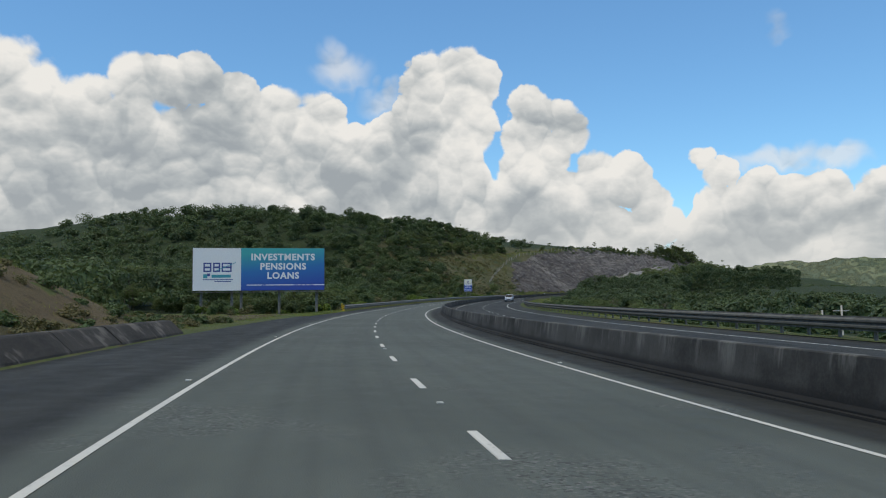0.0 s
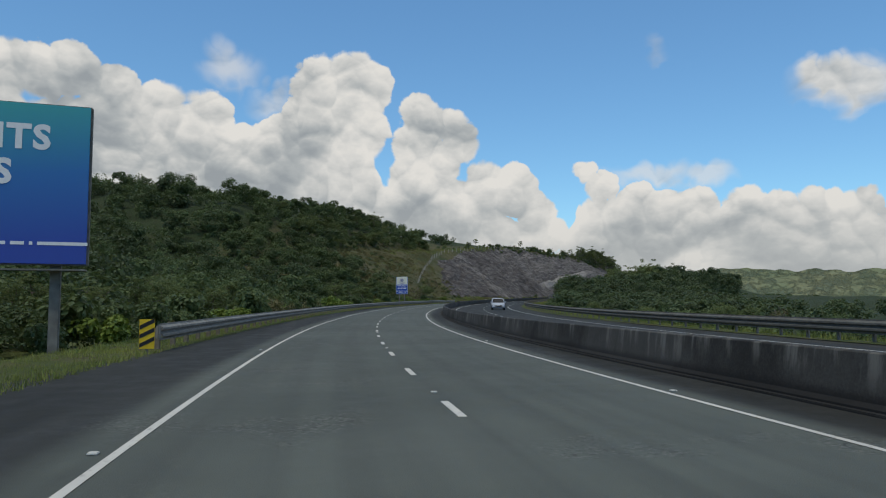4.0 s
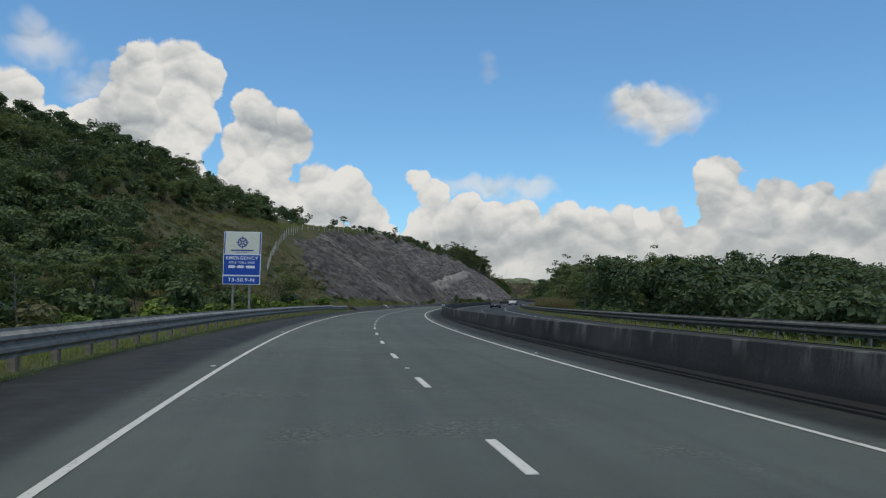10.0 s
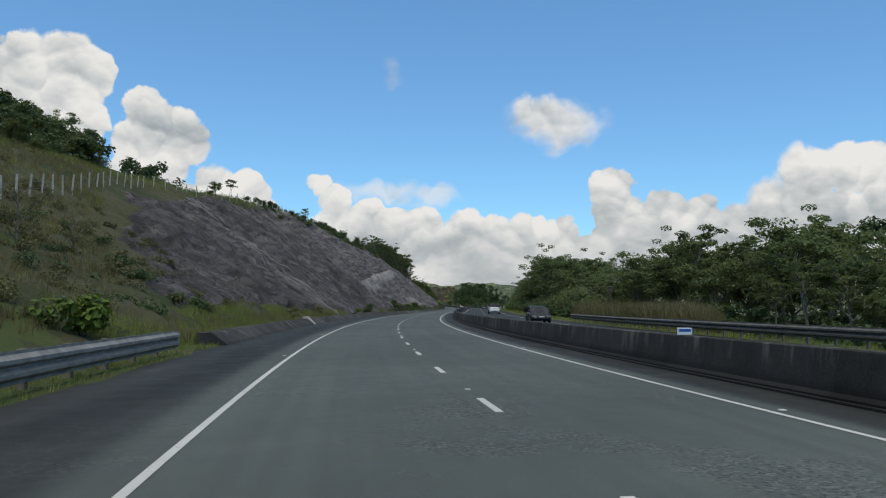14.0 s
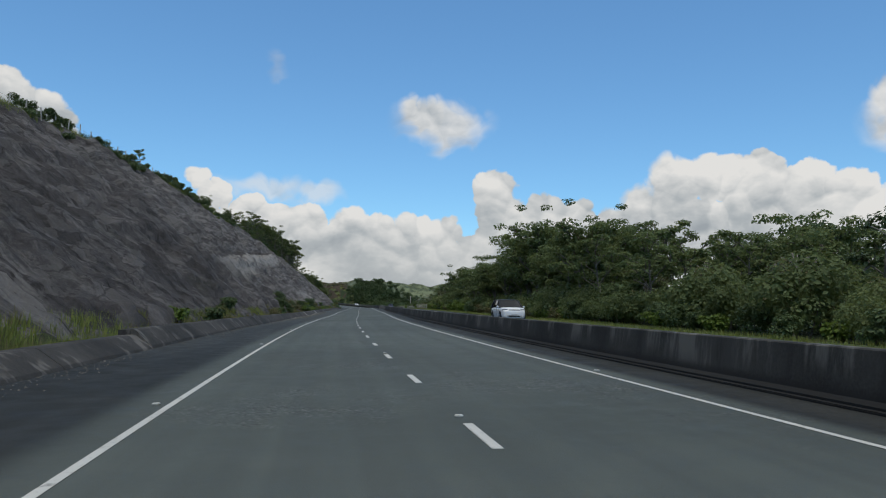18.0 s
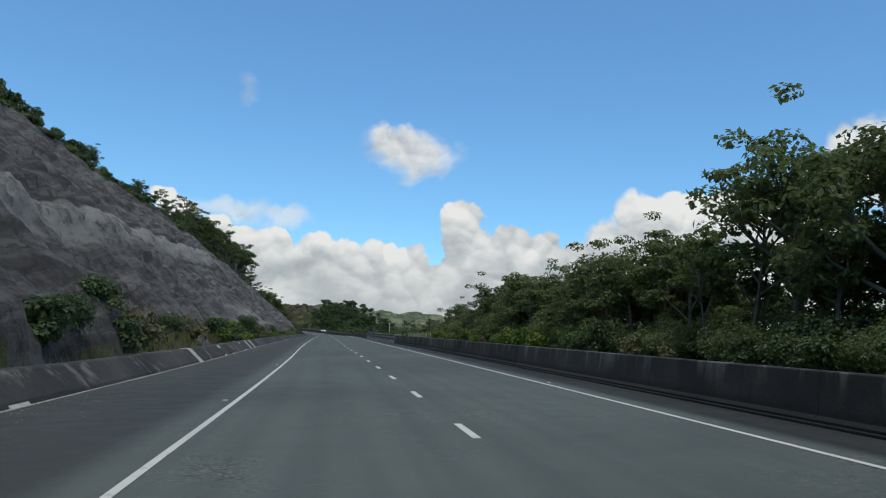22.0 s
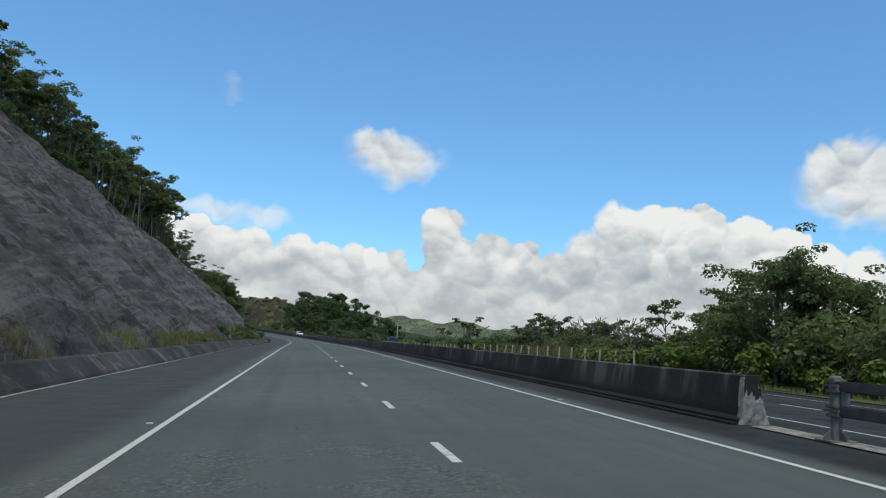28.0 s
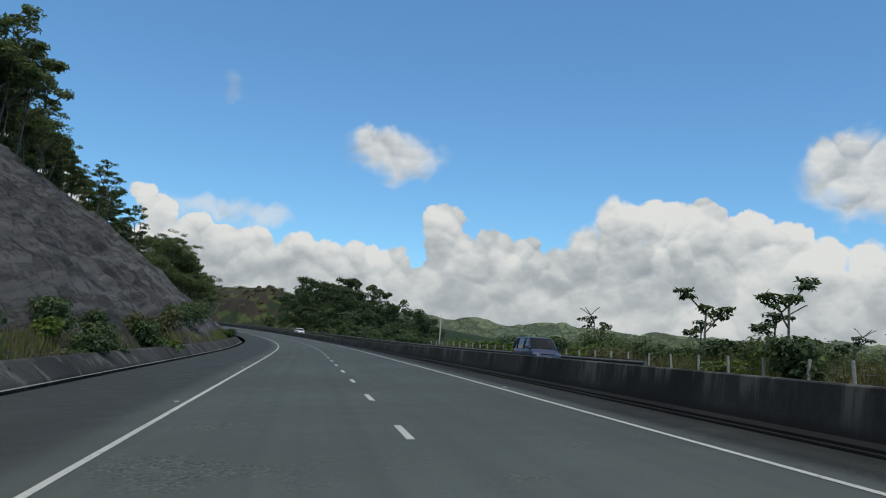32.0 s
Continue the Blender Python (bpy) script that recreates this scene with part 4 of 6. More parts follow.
end_me = box("end_shoe", (0.10, 0.30, 0.46), STEEL, 0.04)


def guardrail(a, b, lat, label, back, posts, spacing=2.0, face=-1, middle=0.57, beams=beam_me):
    ob = thing("guardrail", label, "guardrail", group="guardrails")
    side = 1 if face < 0 else -1
    s = a + 2
    while s < b - 1.9:
        part("beam", beams, ob, along(s, lat, middle, 4, back))
        s += 4
    end = s - 2
    s = a + 0.6
    while s < end:
        part("post", posts, ob, along(s, lat + face * 0.20, 0, 1))
        part("block", block_me, ob, along(s, lat + face * 0.09, middle, 1))
        s += spacing
    for q in (a - 0.1, end + 0.1):
        part("end_shoe", end_me, ob, along(q, lat, middle, 1))
    return ob


guardrail(86, 250.2, -6.85, "galvanised steel guardrail on grey posts beside the shoulder", False, woodpost_me, 2.0, -1)
guardrail(250.6, 262.6, -6.98, "low end of the galvanised steel guardrail by the rock", False, woodpost_me, 2.0, -1, 0.44)
guardrail(-60, 316, 16.75, "galvanised steel guardrail beyond the far carriageway", True, post_me, 2.0, 1, beams=dull_beam_me)
guardrail(621, 880, 16.75, "galvanised steel guardrail on the outside of the far bend", True, post_me, 2.0, 1, beams=dull_beam_me)

# striped marker board at the start of the near rail
marker = thing("hazard_marker", "yellow and black striped hazard marker board on a post", "road sign", stand(85.2, -7.0, 0, 8))
YELLOW = material("sign_yellow", plain((0.62, 0.42, 0.02), 0.1), 0.5)
BLACK = material("sign_black", plain((0.015, 0.015, 0.016), 0.2), 0.5)
part("post", box("post", (0.07, 0.07, 1.0), OLDSTEEL, 0.01, (0, 0, 0.3)), marker)
board = part("board", box("board", (0.42, 0.03, 0.85), YELLOW, 0.005, (0, -0.05, 0.55)), marker)
stripe_me = extrude("stripe", BLACK, ((-0.2, -0.14), (0.2, 0.06), (0.2, 0.18), (-0.2, -0.02)), 0.006)
for k in range(3):
    part("stripe", stripe_me, board, pose(0, -0.069, 0.30 + 0.26 * k))

# ---- the low sloped concrete kerb at the foot of the slopes ----
KERB_FORM = ((0.0, 0.0), (-0.05, 0.10), (-0.52, 0.58), (-0.60, 0.62), (-1.05, 0.60), (-1.05, -0.3), (0.0, -0.3))


def kerb_run(a, b, offset, tall=1.0):
    ob = thing("concrete_kerb", "low sloped dark concrete kerb wall at the foot of the slope", "kerb", group="concrete kerbs")
    me = extrude("kerb_segment", KERB, tuple((x, z * tall if z > 0 else z) for x, z in KERB_FORM), 3.99)
    s = a + 2
    k = 0
    while s < b:
        o = float(np.interp(s, *offset))
        part("kerb_segment", me, ob, along(s, o + 0.012 * math.sin(k * 2.4), 0.01 * math.sin(k * 1.7), 4))
        s += 4
        k += 1


kerb_run(-60, 26, ([-60, 30], [-7.6, -7.7]), 0.9)
KERB_LINE = ([268, 330, 450, 540, 600, 690], [-6.5, -6.95, -7.5, -7.7, -8.1, -8.2])
kerb_run(268, 340, KERB_LINE, 0.74)
kerb_run(340, 690, KERB_LINE)
# pale chutes that drain over the kerb
CHUTE = material("pale_concrete", plain((0.42, 0.40, 0.36), 0.25, 3.0, 0.3), 0.9)
chute_me = extrude("chute", CHUTE, ((0.03, 0.0), (-0.52, 0.58), (-0.62, 0.61), (-0.9, 0.61), (-0.9, 0.4), (0.0, -0.1)), 0.9)
for s in (405.2, 426.0, 435.5, 439.4, 448.0, 452.6, 456.4, 301.0):
    tagged(new("drain_chute", chute_me), "pale concrete drain chute over the dark kerb", "drain", "drain chutes").matrix_basis = along(s, float(np.interp(s, [268, 330, 450, 540], [-6.5, -6.95, -7.5, -7.7])), 0.01, 1)

# the pale worn edge of the gutter along the foot of the kerb
edge_s = np.arange(392, 690, 0.8)
edge_l = np.interp(edge_s, *KERB_LINE) + 0.05
edge_w = 0.03 + 0.10 * np.clip(fbm(edge_s * 0.35, edge_s * 0 + 1.7, 29) - 0.34, 0, 1)
gutter_v = np.concatenate([road(edge_s, edge_l - edge_w, 0.016), road(edge_s, edge_l + edge_w, 0.007)])
gutter_n = np.arange(len(edge_s) - 1)
part("gutter_edge", mesh_from("gutter_edge", gutter_v, np.stack([gutter_n, gutter_n + len(edge_s), gutter_n + len(edge_s) + 1, gutter_n + 1], 1), BROKEN), road_ob, label="pale worn gutter edge beside the kerb")

# loose stones and grit along the shoulder under the rock
rng = np.random.default_rng(5)
GRAVEL = material("gravel", plain((0.11, 0.102, 0.09), 0.5, 3.0, 0.4), 0.95)


def scatter_stones(name, n, s_of, lat_of, size, label):
    v, f = [], []
    ico = [(0, 0, 1), (0.9, 0, 0.1), (0.2, 0.9, 0), (-0.8, 0.4, 0.1), (-0.5, -0.8, 0), (0.5, -0.8, 0.1)]
    tri = [(0, 1, 2), (0, 2, 3), (0, 3, 4), (0, 4, 5), (0, 5, 1)]
    for k in range(n):
        c, r = road(s_of(), lat_of(), 0.0), size * rng.uniform(0.3, 1.0) ** 1.5
        a = rng.uniform(0, 6.28)
        b = len(v)
        for x, y, z in ico:
            j = rng.uniform(0.7, 1.2)
            v.append((c[0] + r * j * (x * math.cos(a) - y * math.sin(a)), c[1] + r * j * (x * math.sin(a) + y * math.cos(a)), c[2] + r * 0.7 * z))
        f += [(b + i, b + j2, b + k2) for i, j2, k2 in tri]
    tagged(new(name, mesh_from(name, v, f, GRAVEL)), label, "gravel", kind="stuff")


scatter_stones("gravel", 7000, lambda: rng.uniform(285, 480), lambda: -7.2 + abs(rng.normal(0, 0.55)), 0.034, "grey stones and grit washed onto the shoulder")

# ---- billboard ----
def flat_text(name, words, size, mat, parent, m, wide=1.0, bold=0.0):
    cu = bpy.data.curves.new("words", "FONT")
    cu.body, cu.size, cu.align_x, cu.align_y, cu.offset = words, size, "CENTER", "CENTER", bold
    cu.resolution_u, cu.extrude, cu.space_character = 3, 0.004, 1.12
    ob = bpy.data.objects.new("words", cu)
    scene.collection.objects.link(ob)
    bpy.context.view_layer.update()
    me = bpy.data.meshes.new_from_object(ob.evaluated_get(bpy.context.evaluated_depsgraph_get()))
    bpy.data.objects.remove(ob)
    me.materials.clear()
    me.materials.append(mat)
    return part(name, me, parent, m @ Matrix.Diagonal((wide, 1, 1, 1)))


WHITE = material("sign_white", plain((0.74, 0.75, 0.75), 0.05), 0.45)
NAVY = material("print_navy", plain((0.06, 0.08, 0.26), 0.1), 0.5)
TEAL = material("print_teal", plain((0.05, 0.30, 0.36), 0.1), 0.5)
SIGNBLUE = material("sign_blue", plain((0.015, 0.07, 0.36), 0.08), 0.4)


def ad_look(g, b):
    o = g.node("TexCoord").outputs["Generated"]
    z = g.node("SeparateXYZ", Vector=o).outputs[2]
    x = g.node("SeparateXYZ", Vector=o).outputs[0]
    v = g.math("MULTIPLY_ADD", x, -0.18, g.math("ADD", z, 0.09))
    g.put(g.ramp(v, ((0.05, (0.035, 0.075, 0.36)), (0.5, (0.03, 0.16, 0.42)), (0.95, (0.05, 0.36, 0.37)))), b.inputs["Base Color"])


AD = material("printed_gradient", ad_look, 0.5)


def build_billboard():
    a, b = Vector(road(85.2, -25.6)), Vector(road(88.6, -9.9))
    x = Vector((b.x - a.x, b.y - a.y, 0))
    w = x.length
    x.normalize()
    ob = thing("billboard", "wide billboard with white and blue-green printed panels on steel posts", "billboard")
    base = road(87, -17.5, 0)[2]
    m = Matrix((x, Vector((0, 0, 1)).cross(x), Vector((0, 0, 1)))).transposed().to_4x4()
    m.translation = (a.x, a.y, base)
    ob.matrix_basis = m
    lo, hi = 2.75, 8.05
    split = w * 0.36
    part("frame", box("frame", (w + 0.1, 0.30, hi - lo + 0.08), OLDSTEEL, 0.03, (w / 2, 0.2, (lo + hi) / 2)), ob)
    white = part("panel", box("panel", (split - 0.02, 0.05, hi - lo), WHITE, 0.01, (split / 2, 0.02, (lo + hi) / 2)), ob, label="plain white panel with a dark blue emblem")
    blue = part("panel", box("panel", (w - split - 0.02, 0.05, hi - lo), AD, 0.01, ((w + split) / 2, 0.02, (lo + hi) / 2)), ob, label="blue to teal printed panel with white lettering")
    up = pose(0, 0, 0, 90)
    for words, z, size in (("INVESTMENTS", 6.9, 1.12), ("PENSIONS", 5.72, 1.12), ("LOANS", 4.56, 1.12)):
        flat_text("lettering", words, size, WHITE, blue, Matrix.Translation(((w + split) / 2, -0.016, z)) @ up, 1.02, 0.042)
    k = split + 0.7
    for n in (1.9, 0.1, 3.6, 0.1, 0.4, 0.4, 0.4, 0.1, 1.5):
        part("print_bar", box("print_bar", (n, 0.012, 0.11), WHITE, 0.0, (k + n / 2, -0.012, 3.42)), blue)
        k += n + 0.14
    # emblem as plain shapes
    for cx, wide in ((1.75, 0.95), (2.85, 0.85), (4.05, 1.2)):
        block = part("emblem_block", box("emblem_block", (wide, 0.012, 1.15), NAVY, 0.0, (cx, -0.012, 5.65)), white)
        for dz in (-0.26, 0.26):
            part("emblem_slot", box("emblem_slot", (wide - 0.34, 0.012, 0.3), WHITE, 0.0, (cx, -0.018, 5.65 + dz)), block)
    part("emblem_stroke", box("emblem_stroke", (2.6, 0.012, 0.07), TEAL), white, pose(4.0, -0.026, 5.75, 0, -24))
    part("emblem_square", box("emblem_square", (0.5, 0.012, 0.5), TEAL, 0.0, (1.5, -0.012, 4.55)), white)
    part("emblem_square", box("emblem_square", (0.34, 0.014, 0.34), NAVY, 0.0, (1.9, -0.012, 4.72)), white)
    part("print_bar", box("print_bar", (2.3, 0.012, 0.36), TEAL, 0.0, (3.4, -0.012, 4.55)), white)
    part("print_bar", box("print_bar", (3.6, 0.012, 0.09), NAVY, 0.0, (3.0, -0.012, 4.12)), white)
    part("print_bar", box("print_bar", (2.0, 0.012, 0.10), NAVY, 0.0, (3.6, -0.012, 3.9)), white)
    post = box("post", (0.32, 0.34, hi + 2.0), OLDSTEEL, 0.03, (0, 0.52, (hi - 2.0) / 2 - 0.1))
    for q in (0.06, 0.29, 0.36, 0.65, 0.94):
        part("post", post, ob, Matrix.Translation((w * q, 0, 0)))
    part("catwalk", box("catwalk", (w, 0.5, 0.06), OLDSTEEL, 0.01, (w / 2, 0.1, lo - 0.2)), ob)


build_billboard()


# ---- emergency sign ----
def build_sign():
    ob = thing("emergency_sign", "tall blue and white emergency sign on posts behind the guardrail", "road sign", stand(217.1, -9.05, 0, -3))
    w, lo, hi = 2.5, 2.3, 5.85
    back = part("panel", box("panel", (w, 0.05, hi - lo), WHITE, 0.02, (0, 0, (lo + hi) / 2)), ob, label="white-edged sign panel")
    mid = lo + 2.02
    part("blue_field", box("blue_field", (w - 0.10, 0.012, mid - lo - 0.70), SIGNBLUE, 0.0, (0, -0.03, (mid + lo + 0.62) / 2)), back)
    part("blue_field", box("blue_field", (w - 0.10, 0.012, 0.50), SIGNBLUE, 0.0, (0, -0.03, lo + 0.31)), back)
    CREAM = material("sign_cream", plain((0.66, 0.66, 0.55), 0.05), 0.5)
    part("cream_field", box("cream_field", (w - 0.10, 0.012, hi - mid - 0.10), CREAM, 0.0, (0, -0.03, (hi + mid) / 2)), back)
    for sx in (-1, 1):
        part("blue_edge", box("blue_edge", (0.07, 0.014, hi - mid - 0.08), SIGNBLUE, 0.0, (sx * (w / 2 - 0.075), -0.031, (hi + mid) / 2)), back)
    bm = bmesh.new()
    bmesh.ops.create_circle(bm, cap_ends=False, radius=0.34, segments=28)
    bmesh.ops.create_circle(bm, cap_ends=False, radius=0.26, segments=28)
    bmesh.ops.bridge_loops(bm, edges=bm.edges[:])
    part("emblem_ring", bm_mesh("emblem_ring", bm, NAVY), back, pose(0, -0.040, mid + 0.80, 90))
    for a in (45, 135, 225, 315):
        part("emblem_petal", box("emblem_petal", (0.10, 0.012, 0.26), NAVY, 0.0, (0, 0, 0.17)), back, pose(0, -0.041, mid + 0.80, 0, a))
    for a in (0, 90, 180, 270):
        part("emblem_spike", box("emblem_spike", (0.05, 0.012, 0.24), NAVY, 0.0, (0, 0, 0.30)), back, pose(0, -0.0415, mid + 0.80, 0, a))
    part("print_bar", box("print_bar", (1.5, 0.012, 0.09), NAVY, 0.0, (0, -0.038, mid + 0.27)), back)
    up = pose(0, 0, 0, 90)
    flat_text("lettering", "HIGHWAY", 0.16, NAVY, back, Matrix.Translation((0, -0.038, mid + 0.12)) @ up, 1.1)
    flat_text("lettering", "EMERGENCY", 0.31, WHITE, back, Matrix.Translation((0, -0.04, mid - 0.25)) @ up, 1.12, 0.006)
    flat_text("lettering", "CALL TOLL FREE", 0.19, WHITE, back, Matrix.Translation((0, -0.04, mid - 0.55)) @ up, 1.12, 0.004)
    k = -0.88
    for n in (0.42, 0.10, 0.42, 0.10, 0.58):
        part("number_bar", box("number_bar", (n, 0.012, 0.18 if n > 0.2 else 0.04), WHITE, 0.0, (k + n / 2, -0.04, mid - 0.83)), back)
        k += n + 0.035
    flat_text("lettering", "T3-50.9-N", 0.34, WHITE, back, Matrix.Translation((0, -0.04, lo + 0.31)) @ up, 1.1, 0.006)
    post = box("post", (0.14, 0.14, hi + 1.4), STEEL, 0.015, (0, 0.10, (hi - 1.6) / 2))
    for sx in (-0.55, 0.55):
        part("post", post, ob, Matrix.Translation((sx, 0, 0)))


build_sign()


# ---- plants ----
def tubes(runs, sides=6):
    """Tapered tubes along the given runs of (points, radii)."""
    v, f = [], []
    for pts, radii in runs:
        pts = [Vector(p) for p in pts]
        b = len(v)
        for i, (p, r) in enumerate(zip(pts, radii)):
            d = (pts[min(i + 1, len(pts) - 1)] - pts[max(i - 1, 0)]).normalized()
            x = d.cross(Vector((0.3, 1, 0.1))).normalized()
            y = d.cross(x)
            for k in range(sides):
                a = 6.28318 * k / sides
                v.append(tuple(p + (x * math.cos(a) + y * math.sin(a)) * r))
        for i in range(len(pts) - 1):
            for k in range(sides):
                q = b + i * sides
                f.append((q + k, q + (k + 1) % sides, q + sides + (k + 1) % sides, q + sides + k))
        f.append(tuple(b + (len(pts) - 1) * sides + k for k in range(sides)))
    return v, f


def leaves(rng, centres, spread, count, size, flat=0.6, droop=0.25, long=1.5):
    """Folded leaf blades round the centres: two quads each, pointing outwards."""
    c = np.repeat(np.asarray(centres), count, 0)
    sp = np.repeat(np.asarray(spread).reshape(-1, 1) * np.ones((len(centres), 1)), count, 0)
    n = len(c)
    d = rng.normal(size=(n, 3)) + np.array([0, 0, 0.3])
    d /= np.linalg.norm(d, axis=1)[:, None]
    r = rng.uniform(0.35, 1.0, (n, 1)) ** 0.4
    p = c + d * r * sp * np.array([1, 1, flat])
    # each blade faces away from the middle of its clump, and hangs a little
    face = d * np.array([1, 1, 1 / max(flat, 0.3)]) + np.array([0, 0, 0.35]) + rng.normal(size=(n, 3)) * 0.38
    face /= np.linalg.norm(face, axis=1)[:, None] + 1e-9
    out = rng.normal(size=(n, 3)) + d * 0.8
    out[:, 2] -= droop * 2
    out -= face * (out * face).sum(1)[:, None]
    out /= np.linalg.norm(out, axis=1)[:, None] + 1e-9
    side = np.cross(face, out)
    s = size * rng.uniform(0.55, 1.35, (n, 1))
    tip = p + out * s * long
    mid = p + out * s * long * 0.5
    w = side * s * 0.5
    v = np.stack([p, mid + w + face * s * 0.12, tip, mid - w + face * s * 0.12], 1).reshape(-1, 3)
    f = (np.arange(n)[:, None] * 4 + np.arange(4)[None])
    return v, f


def limb(rng, start, way, length, bend, steps=4):
    pts, d = [Vector(start)], Vector(way).normalized()
    for _ in range(steps):
        d = (d + Vector(rng.normal(size=3)) * bend + Vector((0, 0, 0.05))).normalized()
        pts.append(pts[-1] + d * (length / steps))
    return pts


def make_tree(seed, name, label, height, trunk_r, limbs, clumps, clump_r, count, size, leafmat, barkmat, bare=0.45, spreading=0.5, flat=0.6, umbrella=False, group="trees"):
    """A tree thing: trunk with limbs, and a crown of leaf clumps with gaps between."""
    r = np.random.default_rng(seed)
    ob = tagged(new(name), label, "tree", group)
    ob.location = (0, 0, -500)
    trunk = limb(r, (0, 0, -0.6), (r.normal() * 0.05, r.normal() * 0.05, 1), height * 0.72, 0.05, 5)
    radii = [trunk_r * (1 - 0.10 * i) for i in range(6)]
    runs, tips = [(trunk, radii)], [trunk[-1]]
    for k in range(limbs):
        t = bare + (1 - bare) * (k + r.uniform(0, 0.8)) / limbs
        q = t * 5
        i = min(int(q), 4)
        p = trunk[i].lerp(trunk[i + 1], q - i)
        a = k * 2.4 + r.uniform(-0.5, 0.5)
        way = Vector((math.cos(a), math.sin(a), r.uniform(0.35, 1.0) if not umbrella else r.uniform(0.6, 1.15)))
        ln = height * spreading * r.uniform(0.5, 0.9) * (1.15 - 0.5 * t)
        pts = limb(r, p, way, ln, 0.14)
        br = trunk_r * (0.62 - 0.2 * t)
        runs.append((pts, [max(br * (1 - 0.16 * j), 0.055) for j in range(5)]))
        tips.append(pts[-1])
        tips.append(pts[-2])
        for m in range(2):
            a2 = a + (0.8 if m else -0.8) + r.normal() * 0.2
            sub = limb(r, pts[2], (math.cos(a2), math.sin(a2), 0.6), ln * 0.55, 0.16, 3)
            runs.append((sub, [max(br * 0.55 * (1 - 0.2 * j), 0.045) for j in range(4)]))
            tips.append(sub[-1])
    part("trunk", mesh_from("trunk", *tubes(runs, 5), barkmat, smooth=True), ob)
    centres, spread = [], []
    for k in range(clumps):
        t = tips[k % len(tips)]
        j = Vector(r.normal(size=3)) * clump_r * (0.85 if k >= len(tips) else 0.15)
        if umbrella:
            j *= 0.5
            j.z *= 0.2
        centres.append(tuple(t + j))
        spread.append(clump_r * r.uniform(0.55, 1.15))
    part("crown", mesh_from("crown", *leaves(r, centres, spread, count, size, flat, 0.5 if umbrella else 0.25), leafmat), ob)
    return ob


def make_bush(seed, name, label, radius, height, clumps, count, size, mat, group="bushes", category="bush"):
    r = np.random.default_rng(seed)
    ob = tagged(new(name), label, category, group)
    ob.location = (0, 0, -500)
    runs, centres, spread = [], [], []
    for k in range(clumps):
        a, d = r.uniform(0, 6.28), radius * r.uniform(0.1, 0.85)
        top = Vector((math.cos(a) * d, math.sin(a) * d, height * r.uniform(0.35, 0.9)))
        runs.append((limb(r, (0, 0, -0.3), top, top.length, 0.1, 3), [0.07, 0.06, 0.04, 0.015]))
        centres.append(tuple(top))
        spread.append(radius * r.uniform(0.3, 0.5))
    part("stem", mesh_from("stem", *tubes(runs[:1], 5), BARK, smooth=True), ob)
    part("foliage", mesh_from("foliage", *leaves(r, centres, spread, count, size, 0.75), mat), ob)
    return ob


BROAD = "broadleaf tree with a rounded dark green crown"
PROTO = {
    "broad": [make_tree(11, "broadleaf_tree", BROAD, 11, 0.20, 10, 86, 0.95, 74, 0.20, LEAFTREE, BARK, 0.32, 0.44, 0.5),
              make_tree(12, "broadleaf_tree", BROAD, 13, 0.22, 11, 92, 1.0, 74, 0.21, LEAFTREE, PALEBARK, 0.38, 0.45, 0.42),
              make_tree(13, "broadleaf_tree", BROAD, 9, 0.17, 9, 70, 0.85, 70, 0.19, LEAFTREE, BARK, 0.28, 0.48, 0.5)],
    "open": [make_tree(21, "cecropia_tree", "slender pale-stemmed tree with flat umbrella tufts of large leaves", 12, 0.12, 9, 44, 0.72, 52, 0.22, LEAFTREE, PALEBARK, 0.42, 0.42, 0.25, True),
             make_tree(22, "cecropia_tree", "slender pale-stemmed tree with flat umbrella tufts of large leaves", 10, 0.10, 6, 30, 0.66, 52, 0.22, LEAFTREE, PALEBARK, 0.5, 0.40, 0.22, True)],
    "slim": [make_tree(23, "cecropia_tree", "slim cecropia with forked bare stems and a few flat leaf tufts", 10, 0.12, 3, 9, 0.6, 46, 0.24, LEAFDARK, PALEBARK, 0.62, 0.46, 0.18, True),
             make_tree(24, "cecropia_tree", "slim cecropia with forked bare stems and a few flat leaf tufts", 8, 0.11, 2, 7, 0.6, 46, 0.24, LEAF, PALEBARK, 0.66, 0.5, 0.18, True)],
    "sparse": [make_tree(31, "sparse_tree", "thin tree with bare grey branches and few leaves", 8, 0.10, 7, 20, 0.75, 55, 0.15, LEAFDRY, PALEBARK, 0.3, 0.45)],
    "bush": [make_bush(41, "bush", "dense green roadside bush", 1.3, 1.9, 14, 80, 0.17, LEAF), make_bush(42, "bush", "bright yellow-green leafy bush", 1.1, 1.6, 13, 66, 0.19, LEAFBRIGHT),
             make_bush(43, "bush", "dry straggly bush with pale leaves", 1.0, 1.5, 10, 46, 0.15, LEAFDRY)],
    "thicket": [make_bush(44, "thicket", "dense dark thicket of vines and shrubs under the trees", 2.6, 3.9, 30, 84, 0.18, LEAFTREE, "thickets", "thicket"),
                make_bush(45, "thicket", "dense green thicket of shrubs at the edge of the wood", 2.3, 3.2, 24, 90, 0.18, LEAF, "thickets", "thicket")],
}


def grounded(s, lat):
    """World z of the land at that place, over the carriageway's plane."""
    return float(land(np.array([s]), np.array([lat]))[0])


def plant(kind, which, s, lat, scale=1.0, sink=0.15, h=None, turn=None):
    ob = PROTO[kind][which]
    m = stand(s, lat, (grounded(s, lat) if h is None else h) - sink, rng.uniform(0, 360) if turn is None else turn, scale)
    c = copy_thing(ob, m)
    c.scale = (scale, scale, scale * rng.uniform(0.92, 1.1))
    return c


rng = np.random.default_rng(77)
planted = []


